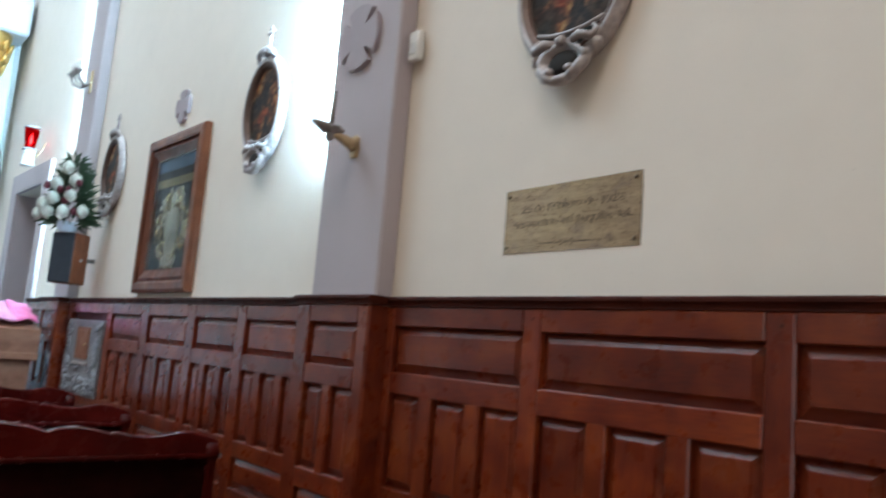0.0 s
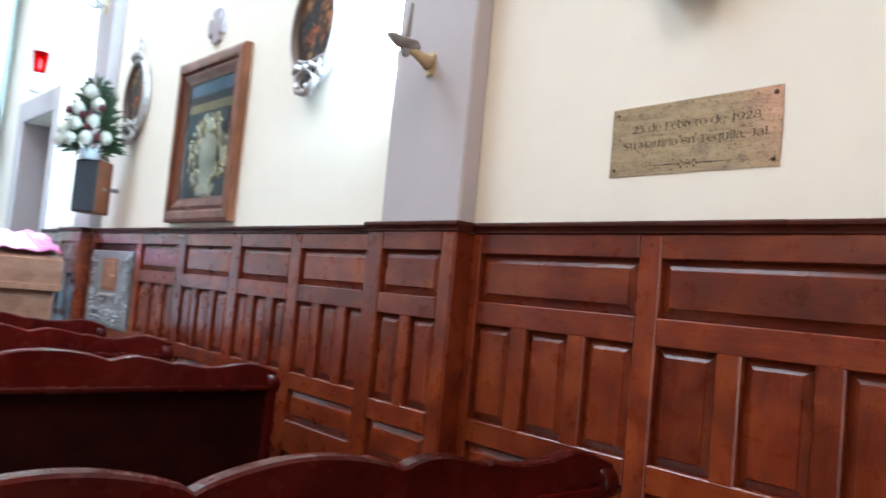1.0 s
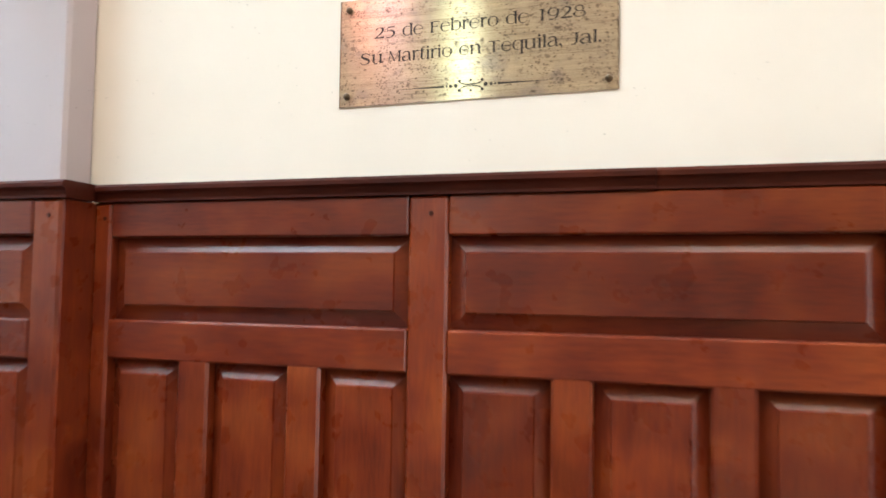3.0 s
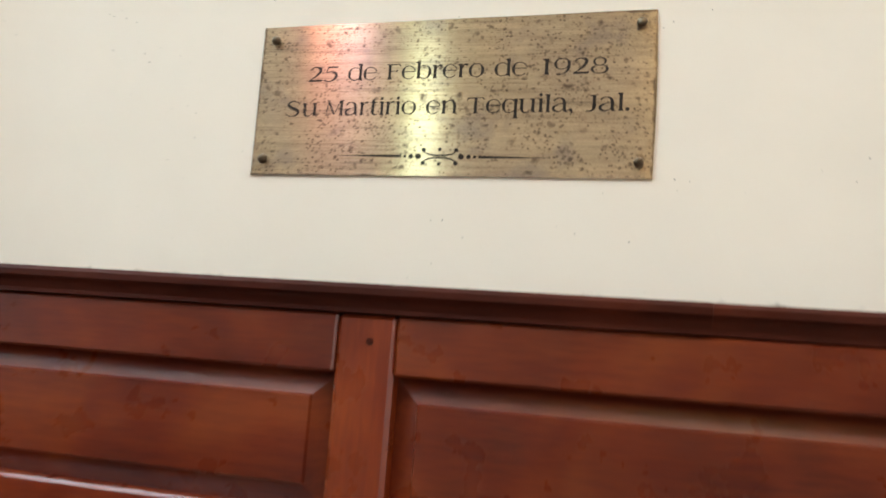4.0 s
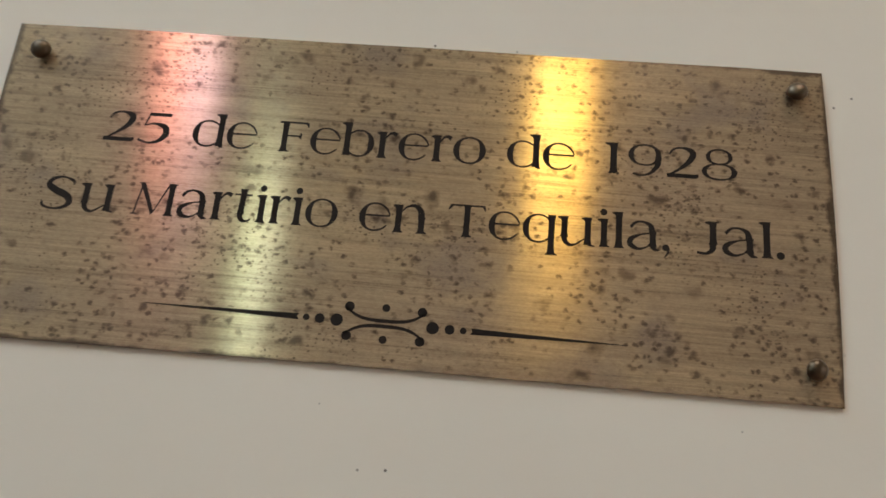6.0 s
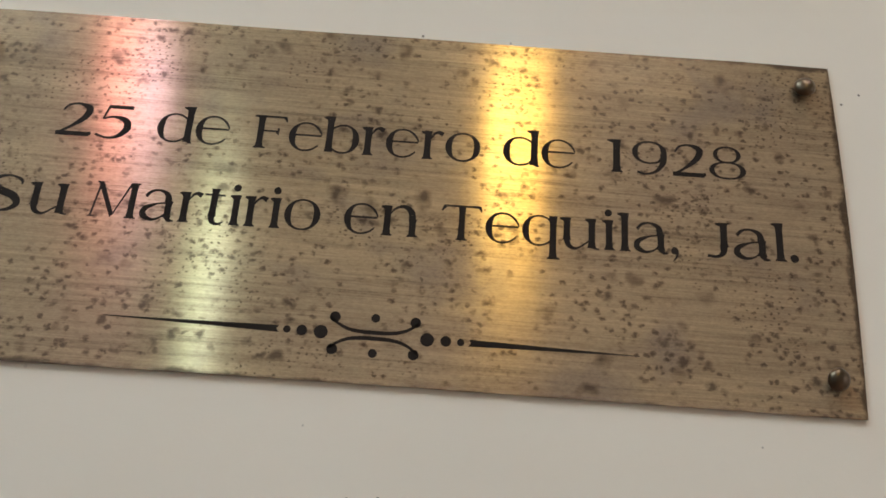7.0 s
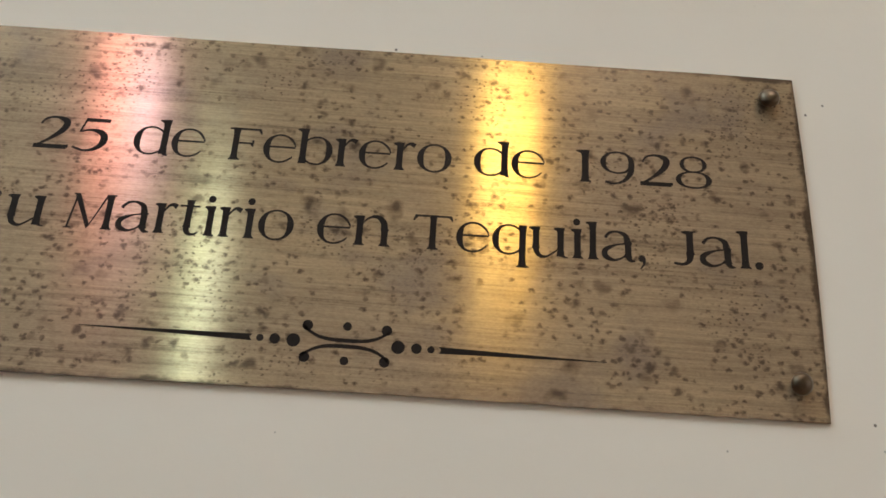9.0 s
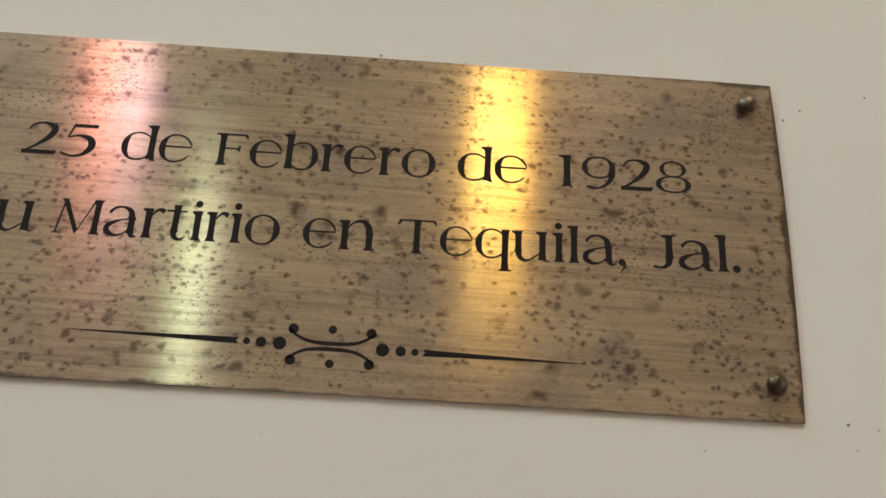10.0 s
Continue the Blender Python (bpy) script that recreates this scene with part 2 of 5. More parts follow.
def brushed_brass():
    """Aged plate: brushed from side to side, with spots, streaks and darker rims."""
    m, nt, b = nodes_of("brushed_aged_brass")
    v, lines = coords(nt), coords(nt, 0.022, 1, 1)
    brush = noise_of(nt, lines, 1100, 5, 0.75)
    band = noise_of(nt, coords(nt, 0.10, 1, 1), 60, 3, 0.6)
    cloud = noise_of(nt, v, 9, 4, 0.6)
    base = ramp(nt, band, [(0.38, (0.50, 0.335, 0.203)), (0.62, (0.84, 0.590, 0.352))])
    base = mix(nt, 0.62, base, ramp(nt, brush, [(0.38, (0.39, 0.262, 0.166)), (0.62, (0.90, 0.665, 0.425))]))
    base = mix(nt, 0.35, base, ramp(nt, cloud, [(0.35, (0.53, 0.380, 0.290)), (0.65, (0.80, 0.570, 0.330))]))
    # coarse scratches and a few purplish tarnish clouds
    scratch = noise_of(nt, coords(nt, 0.03, 1, 1), 330, 4, 0.7)
    base = mix(nt, ramp(nt, scratch, [(0.50, (0, 0, 0)), (0.72, (0.75, 0.75, 0.75))]), base, (0.25, 0.178, 0.120))
    stain = noise_of(nt, coords(nt, 0.8, 1, 1), 24, 3, 0.55)
    base = mix(nt, ramp(nt, stain, [(0.54, (0, 0, 0)), (0.66, (0.6, 0.6, 0.6))]), base, (0.36, 0.270, 0.226))
    grit = noise_of(nt, coords(nt, 0.45, 1, 1), 1500, 3, 0.7)
    base = mix(nt, 0.15, base, ramp(nt, grit, [(0.38, (0.24, 0.165, 0.105)), (0.62, (0.95, 0.74, 0.47))]))
    spots = None
    for scale, size, gate, seed in ((58, 0.19, 0.48, 0.0), (120, 0.22, 0.47, 3.0), (280, 0.28, 0.455, 7.0), (170, 0.19, 0.47, 11.0), (520, 0.26, 0.52, 19.0)):
        warp = nt.nodes.new("ShaderNodeVectorMath")
        warp.operation = "MULTIPLY_ADD"
        n = add(nt, "ShaderNodeTexNoise", Scale=scale * 1.7, Detail=2.0)
        nt.links.new(v, n.inputs["Vector"])
        nt.links.new(n.outputs["Color"], warp.inputs[0])
        warp.inputs[1].default_value = (0.85 / scale,) * 3
        nt.links.new(v, warp.inputs[2])
        vo = add(nt, "ShaderNodeTexVoronoi", Scale=float(scale))
        flat = nt.nodes.new("ShaderNodeVectorMath")
        flat.operation = "MULTIPLY"
        flat.inputs[1].default_value = (0.72, 1, 1)
        nt.links.new(warp.outputs[0], flat.inputs[0])
        nt.links.new(flat.outputs[0], vo.inputs["Vector"])
        core = ramp(nt, vo.outputs["Distance"], [(size * 0.45, (1, 1, 1)), (size * 1.35, (0, 0, 0))])
        sh = nt.nodes.new("ShaderNodeVectorMath")
        sh.inputs[1].default_value = (seed, seed, seed)
        nt.links.new(v, sh.inputs[0])
        where = ramp(nt, noise_of(nt, sh.outputs[0], 17, 3), [(gate, (0, 0, 0)), (gate + 0.07, (1, 1, 1))])
        one = mix(nt, 1.0, core, where, "MULTIPLY")
        spots = one if spots is None else mix(nt, 1.0, spots, one, "LIGHTEN")
    # a dark margin, in part tarnish, creeping in from the edges with an uneven front
    sep = nt.nodes.new("ShaderNodeSeparateXYZ")
    tc = nt.nodes.new("ShaderNodeTexCoord")
    nt.links.new(tc.outputs["Generated"], sep.inputs[0])
    rim = None
    for axis, half in (("X", 0.014), ("Z", 0.028)):
        a = nt.nodes.new("ShaderNodeMath")
        a.operation = "PINGPONG"
        a.inputs[1].default_value = 0.5
        nt.links.new(sep.outputs[axis], a.inputs[0])
        d = nt.nodes.new("ShaderNodeMath")
        d.operation = "DIVIDE"
        d.inputs[1].default_value = half
        nt.links.new(a.outputs[0], d.inputs[0])
        if rim is None:
            rim = d
        else:
            k = nt.nodes.new("ShaderNodeMath")
            k.operation = "MINIMUM"
            nt.links.new(rim.outputs[0], k.inputs[0])
            nt.links.new(d.outputs[0], k.inputs[1])
            rim = k
    jag = nt.nodes.new("ShaderNodeMath")
    jag.operation = "SUBTRACT"
    nt.links.new(noise_of(nt, v, 55, 5, 0.7), jag.inputs[0])
    sc = nt.nodes.new("ShaderNodeMath")
    sc.operation = "MULTIPLY"
    sc.inputs[1].default_value = 0.55
    nt.links.new(rim.outputs[0], sc.inputs[0])
    nt.links.new(sc.outputs[0], jag.inputs[1])
    edge = ramp(nt, jag.outputs[0], [(0.18, (0, 0, 0)), (0.36, (1, 1, 1))])
    marks = mix(nt, 1.0, mix(nt, 0.75, (0, 0, 0), spots), mix(nt, 0.80, (0, 0, 0), edge), "LIGHTEN")
    base = mix(nt, marks, base, (0.080, 0.050, 0.036))
    nt.links.new(base, b.inputs["Base Color"])
    b.inputs["Metallic"].default_value = 0.62
    b.inputs["Specular IOR Level"].default_value = 0.2
    rough = mix(nt, marks, ramp(nt, brush, [(0.3, (0.115,) * 3), (0.7, (0.20,) * 3)]), (0.22, 0.22, 0.22))
    nt.links.new(rough, b.inputs["Roughness"])
    b.inputs["Anisotropic"].default_value = 0.85
    tan = nt.nodes.new("ShaderNodeCombineXYZ")
    tan.inputs[2].default_value = 1.0
    nt.links.new(tan.outputs[0], b.inputs["Tangent"])
    return m


PLATE = brushed_brass()


def painting():
    """A small devotional oil panel: dark ground with muddled patches of colour."""
    m, nt, b = nodes_of("oil_painting")
    v = coords(nt)
    shapes, hue = noise_of(nt, v, 13, 3, 0.55, 0.4), noise_of(nt, v, 9, 1)
    c = ramp(nt, shapes, [(0.40, (0.014, 0.017, 0.020)), (0.50, (0.050, 0.030, 0.024)), (0.57, (0.20, 0.085, 0.045)), (0.64, (0.44, 0.27, 0.12)), (0.74, (0.36, 0.30, 0.25))])
    c = mix(nt, 1.0, c, ramp(nt, hue, [(0.38, (0.55, 0.75, 1.0)), (0.52, (1.0, 0.85, 0.6)), (0.64, (1.0, 0.40, 0.30))]), "MULTIPLY")
    fine = noise_of(nt, v, 45, 4)
    nt.links.new(mix(nt, 0.25, c, ramp(nt, fine, [(0.35, (0.012, 0.012, 0.012)), (0.7, (0.16, 0.11, 0.07))])), b.inputs["Base Color"])
    b.inputs["Roughness"].default_value = 0.6
    b.inputs["Specular IOR Level"].default_value = 0.15
    bump(nt, b, fine, 0.2, 0.001)
    return m


PAINTING = painting()


def tinted_pane(name, tint):
    m = bpy.data.materials.new(name)
    m.use_nodes = True
    nt = m.node_tree
    nt.nodes.remove(nt.nodes["Principled BSDF"])
    tr, gl, mx = nt.nodes.new("ShaderNodeBsdfTransparent"), nt.nodes.new("ShaderNodeBsdfGlossy"), nt.nodes.new("ShaderNodeMixShader")
    tone = noise_of(nt, coords(nt), 3.0, 2)
    nt.links.new(ramp(nt, tone, [(0.3, tuple(c * 0.7 for c in tint)), (0.7, tint)]), tr.inputs[0])
    gl.inputs["Roughness"].default_value = 0.02
    fr = add(nt, "ShaderNodeLayerWeight", Blend=0.5)
    pw = nt.nodes.new("ShaderNodeMath")
    pw.operation = "POWER"
    pw.inputs[1].default_value = 6.0
    nt.links.new(fr.outputs["Facing"], pw.inputs[0])
    lo = nt.nodes.new("ShaderNodeMath")
    lo.operation = "MULTIPLY"
    lo.inputs[1].default_value = 0.6
    nt.links.new(pw.outputs[0], lo.inputs[0])
    nt.links.new(lo.outputs[0], mx.inputs[0])
    nt.links.new(tr.outputs[0], mx.inputs[1])
    nt.links.new(gl.outputs[0], mx.inputs[2])
    nt.links.new(mx.outputs[0], nt.nodes["Material Output"].inputs[0])
    return m


GLASS = tinted_pane("clear_glass", (0.97, 0.98, 0.97))
RED_GLASS = tinted_pane("red_glass", (0.85, 0.03, 0.05))


def glowing(name, color, strength):
    m, nt, b = nodes_of(name)
    b.inputs["Base Color"].default_value = (*color, 1)
    b.inputs["Emission Color"].default_value = (*color, 1)
    b.inputs["Emission Strength"].default_value = strength
    return m


FLAME = glowing("candle_flame", (1.0, 0.30, 0.20), 60)
# unseen glow that brightens the wall behind each pilaster
HIDDEN_GLOW = glowing("hidden_wall_glow", (0.46, 0.80, 1.0), 1150)


# ---- builders ----
def thing(name, label, category, loc=(0, 0, 0), turn=0, group="", kind=""):
    ob = new(name)
    ob.empty_display_size = 0.05
    ob.matrix_basis = pose(*loc, 0, 0, turn)
    return tagged(ob, label, category, group, kind)


def part(name, bm, material, parent=None, label="", smooth=False):
    me = bpy.data.meshes.new(name)
    bmesh.ops.recalc_face_normals(bm, faces=bm.faces)
    for f in bm.faces:
        f.smooth = smooth
    bm.to_mesh(me)
    bm.free()
    me.materials.append(material)
    ob = new(name, me)
    ob.parent = parent
    return tagged(ob, label)


def structure(name, bm, material, label, smooth=False):
    return tagged(part(name, bm, material, None, label, smooth), kind="structure")


def box(x0, x1, y0, y1, z0, z1, bevel=0.0, bm=None, seg=1):
    bm = bm or bmesh.new()
    r = bmesh.ops.create_cube(bm, size=1)
    for v in r["verts"]:
        v.co = Vector((x0 + (x1 - x0) * (v.co.x + 0.5), y0 + (y1 - y0) * (v.co.y + 0.5), z0 + (z1 - z0) * (v.co.z + 0.5)))
    if bevel:
        es = list({e for v in r["verts"] for e in v.link_edges})
        bmesh.ops.bevel(bm, geom=es, offset=bevel, segments=seg, affect="EDGES", profile=0.6)
    return bm


def lathe(profile, seg=24, m=Matrix(), bm=None, squash=(1, 1)):
    """Turns (radius, height) pairs about z."""
    bm = bm or bmesh.new()
    rings = []
    for r, z in profile:
        rings.append([bm.verts.new(m @ Vector((r * squash[0] * math.cos(2 * math.pi * i / seg), r * squash[1] * math.sin(2 * math.pi * i / seg), z))) for i in range(seg)])
    for a, b in zip(rings, rings[1:]):
        for i in range(seg):
            bm.faces.new((a[i], a[(i + 1) % seg], b[(i + 1) % seg], b[i]))
    bm.faces.new(rings[0]), bm.faces.new(rings[-1])
    return bm


def tube(points, radii, seg=8, bm=None):
    """A round bar along points."""
    bm = bm or bmesh.new()
    pts = [Vector(p) for p in points]
    if isinstance(radii, (int, float)):
        radii = [radii] * len(pts)
    rings = []
    for i, (p, r) in enumerate(zip(pts, radii)):
        d = (pts[min(i + 1, len(pts) - 1)] - pts[max(i - 1, 0)]).normalized()
        u = d.orthogonal().normalized() if abs(d.z) > 0.99 else d.cross(Vector((0, 0, 1))).normalized()
        w = d.cross(u)
        rings.append([bm.verts.new(p + r * (u * math.cos(2 * math.pi * k / seg) + w * math.sin(2 * math.pi * k / seg))) for k in range(seg)])
    for a, b in zip(rings, rings[1:]):
        for k in range(seg):
            bm.faces.new((a[k], a[(k + 1) % seg], b[(k + 1) % seg], b[k]))
    bm.faces.new(rings[0]), bm.faces.new(rings[-1])
    return bm


def ball(c, s, bm=None, level=2, rough=0.0, seed=0):
    """A rounded lump, uneven by rough."""
    bm = bm or bmesh.new()
    r = bmesh.ops.create_icosphere(bm, subdivisions=level, radius=1)
    s = s if isinstance(s, tuple) else (s, s, s)
    for v in r["verts"]:
        k = 1 + rough * noise.noise(v.co * 2.3 + Vector((seed * 7.1, seed * 3.3, 0)))
        v.co = Vector(c) + Vector((v.co.x * s[0] * k, v.co.y * s[1] * k, v.co.z * s[2] * k))
    return bm


def prism(outline, y0, y1, bm=None, bevel=0.0):
    """Extrudes an outline of (x, z) from y0 to y1."""
    bm = bm or bmesh.new()
    a = [bm.verts.new((x, y0, z)) for x, z in outline]
    b = [bm.verts.new((x, y1, z)) for x, z in outline]
    n = len(outline)
    fs = [bm.faces.new(a), bm.faces.new(b[::-1])]
    for i in range(n):
        bm.faces.new((a[i], b[i], b[(i + 1) % n], a[(i + 1) % n]))
    if bevel:
        front = fs[1] if abs(y1) > abs(y0) else fs[0]
        bmesh.ops.bevel(bm, geom=list(front.edges), offset=bevel, segments=2, affect="EDGES")
    return bm


def raised(x0, x1, z0, z1, back, edge, field, slope, lip=0.003):
    """A raised-and-fielded panel: a thin edge, sloping margins and a flat field."""
    bm = bmesh.new()

    def ring(i, y):
        return [bm.verts.new(p) for p in ((x0 + i, y, z0 + i), (x1 - i, y, z0 + i), (x1 - i, y, z1 - i), (x0 + i, y, z1 - i))]

    rings = [ring(0, back), ring(0, edge), ring(slope, field + lip), ring(slope + 0.0015, field)]
    for a, b in zip(rings, rings[1:]):
        for k in range(4):
            bm.faces.new((a[k], a[(k + 1) % 4], b[(k + 1) % 4], b[k]))
    bm.faces.new(rings[0]), bm.faces.new(rings[-1])
    return bm


# ---- the large structure ----
def wall_with_openings(name, x0, x1, y0, y1, z1, holes, material, label):
    """A thick wall along x with rectangular openings (x0, x1, z0, z1)."""
    bm = bmesh.new()
    at = x0
    for a, b, lo, hi in sorted(holes):
        box(at, a, y0, y1, 0, z1, bm=bm)
        if lo > 0:
            box(a, b, y0, y1, 0, lo, bm=bm)
        box(a, b, y0, y1, hi, z1, bm=bm)
        at = b
    box(at, x1, y0, y1, 0, z1, bm=bm)
    return structure(name, bm, material, label)


structure("floor", box(NAVE_X0, NAVE_X1, NAVE_Y, 1.4, -0.1, 0), TILE, "brown polished tile floor of the church nave")
structure("floor_presbytery", box(NAVE_X0 + 0.002, -3.36, NAVE_Y + 0.002, -0.002, 0.002, 0.30, 0.01), TILE, "raised tiled platform before the altar")
DOOR = (-5.50, -4.68, 0.30, 2.225)
bm = bmesh.new()
box(NAVE_X0, DOOR[0], 0, 0.4, 0, NAVE_Z, bm=bm)
box(DOOR[1], NAVE_X1, 0, 0.4, 0, NAVE_Z, bm=bm)
box(DOOR[0], DOOR[1], 0, 0.4, DOOR[3], NAVE_Z, bm=bm)
box(DOOR[0], DOOR[1], 0, 0.4, 0, DOOR[2], bm=bm)
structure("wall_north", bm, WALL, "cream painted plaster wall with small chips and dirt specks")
# unseen wall, coloured dark so the brass mirrors little between the streaks
wall_with_openings("wall_south", NAVE_X0, NAVE_X1, NAVE_Y - 0.4, NAVE_Y, NAVE_Z,
                   [(wx - ww / 2, wx + ww / 2, w0, w1) for wx, ww, w0, w1, *_ in WINDOWS], plaster("dark_reflection_plaster", (0.16, 0.13, 0.11)), "unseen far wall, coloured dark for the plaque's reflections, with tall tinted windows")
structure("wall_west", box(NAVE_X0 - 0.4, NAVE_X0, NAVE_Y - 0.4, 0.4, 0, NAVE_Z), plaster("pale_plaster", (0.52, 0.54, 0.53)), "pale plaster wall behind the altar")
# end wall, cut open out of view to let the added daylight in
bm = box(NAVE_X1, NAVE_X1 + 0.4, NAVE_Y - 0.4, EAST_OPENING[0], 0, NAVE_Z)
box(NAVE_X1, NAVE_X1 + 0.4, EAST_OPENING[1], 0.4, 0, NAVE_Z, bm=bm)
box(NAVE_X1, NAVE_X1 + 0.4, EAST_OPENING[0], EAST_OPENING[1], EAST_OPENING[2], NAVE_Z, bm=bm)
structure("wall_east", bm, WALL, "plain cream plaster end wall with an opening added for light")
bm = bmesh.new()
for a, b, c, d in ((NAVE_X0, -5.8, NAVE_Y, 0), (-2.6, 0.3, NAVE_Y, 0), (2.9, NAVE_X1, NAVE_Y, 0),
                   (-5.8, -2.6, NAVE_Y, -5.3), (-5.8, -2.6, -1.1, 0), (0.3, 2.9, NAVE_Y, -4.9), (0.3, 2.9, -2.3, 0)):
    box(a, b, c, d, NAVE_Z, NAVE_Z + 0.25, bm=bm)
structure("ceiling", bm, CEIL, "plain pale ceiling with two openings added for light")
structure("wall_side_room", box(-6.2, -4.0, 1.2, 1.4, 0, 2.6), DIM_DOORWAY, "grey back wall of the room beyond the doorway")

for i, (wx, ww, w0, w1, power, tone, tint) in enumerate(WINDOWS):
    win = thing("window_%d" % (i + 1), "tall church window with tinted glass in a timber frame", "window", (wx, NAVE_Y, w0), kind="structure")
    h = w1 - w0
    bm = bmesh.new()
    for a, b, c, d in ((-ww / 2, -ww / 2 + 0.05, 0, h), (ww / 2 - 0.05, ww / 2, 0, h), (-ww / 2 + 0.05, ww / 2 - 0.05, 0, 0.05),
                       (-ww / 2 + 0.05, ww / 2 - 0.05, h - 0.05, h), (-0.02, 0.02, 0.05, h - 0.05)):
        box(a, b, -0.22, -0.16, c, d, 0.004, bm)
    part("window_frame", bm, FRAME_WOOD, win)
    for k in range(4):
        # the lower panes are darkened so their streaks on the brass fade downwards
        fade = ((0.26, 0.42, 0.78, 1.0), (1.0, 1.0, 1.0, 1.0), (0.50, 0.78, 1.0, 1.0))[i][k]
        glass = [tinted_pane("tinted_window_glass", tuple(fade * v for v in c)) for c in tint]
        for sgn in (-1, 1):
            xa, xb = (0.02, ww / 2 - 0.05) if sgn > 0 else (-ww / 2 + 0.05, -0.02)
            za, zb = 0.05 + (h - 0.1) * k / 4, 0.05 + (h - 0.1) * (k + 1) / 4
            part("pane", box(xa, xb, -0.195, -0.189, za + 0.006, zb - 0.006), glass[sgn > 0], win)

# pilasters
structure("pilaster_1", box(-0.784, -0.436, -0.063, 0.0, 0, NAVE_Z, 0.006), MAUVE, "mauve painted plaster pilaster on the wall")
structure("pilaster_2", box(-3.80, -3.52, -0.063, 0.0, 0, NAVE_Z, 0.006), MAUVE, "mauve painted plaster pilaster on the wall")

# doorway
door = thing("door_1", "doorway with a flat mauve-grey surround and a dark panel for its dim inside", "doorway", (0, 0, 0), kind="structure")
bm = box(DOOR[0] - 0.16, DOOR[0], -0.03, 0.0, 0.302, DOOR[3] + 0.16, 0.004)
box(DOOR[1], DOOR[1] + 0.16, -0.03, 0.0, 0.302, DOOR[3] + 0.16, 0.004, bm)
box(DOOR[0], DOOR[1], -0.03, 0.0, DOOR[3], DOOR[3] + 0.16, 0.004, bm)
box(DOOR[0], DOOR[0] + 0.004, 0.0, 0.40, 0.302, DOOR[3], 0, bm)
box(DOOR[1] - 0.004, DOOR[1], 0.0, 0.40, 0.302, DOOR[3], 0, bm)
part("door_surround", bm, MAUVE, door)
# darkened panel closing the opening, in place of the dim passage beyond
part("doorway_dark_panel", raised(DOOR[0] + 0.02, DOOR[1] - 0.02, 0.31, DOOR[3] - 0.02, 0.20, 0.17, 0.16, 0.06), DIM_DOORWAY, door)


# ---- the wainscot ----
ROWS = ((1.186, 1.310, 1), (0.884, 1.128, 0), (0.722, 0.826, 1), (0.24, 0.62, 1))
CAP_Z0, CAP_Z1 = 1.368, 1.390
CAP_PROFILE = ((0.0, CAP_Z1), (-0.060, CAP_Z1), (-0.064, CAP_Z1 - 0.004), (-0.064, CAP_Z1 - 0.010), (-0.061, CAP_Z1 - 0.012),
               (-0.059, CAP_Z1 - 0.015), (-0.057, CAP_Z0), (-0.057, CAP_Z0 - 0.004), (0.0, CAP_Z0 - 0.004))


def cap(x0, x1, base, parent):
    bm = bmesh.new()
    a = [bm.verts.new((x0, base + y, z)) for y, z in CAP_PROFILE]
    b = [bm.verts.new((x1, base + y, z)) for y, z in CAP_PROFILE]
    n = len(a)
    bm.faces.new(a), bm.faces.new(b[::-1])
    for i in range(n):
        bm.faces.new((a[i], a[(i + 1) % n], b[(i + 1) % n], b[i]))
    return part("cap_moulding", bm, WOOD_CAP, parent, "dark varnished cap moulding")


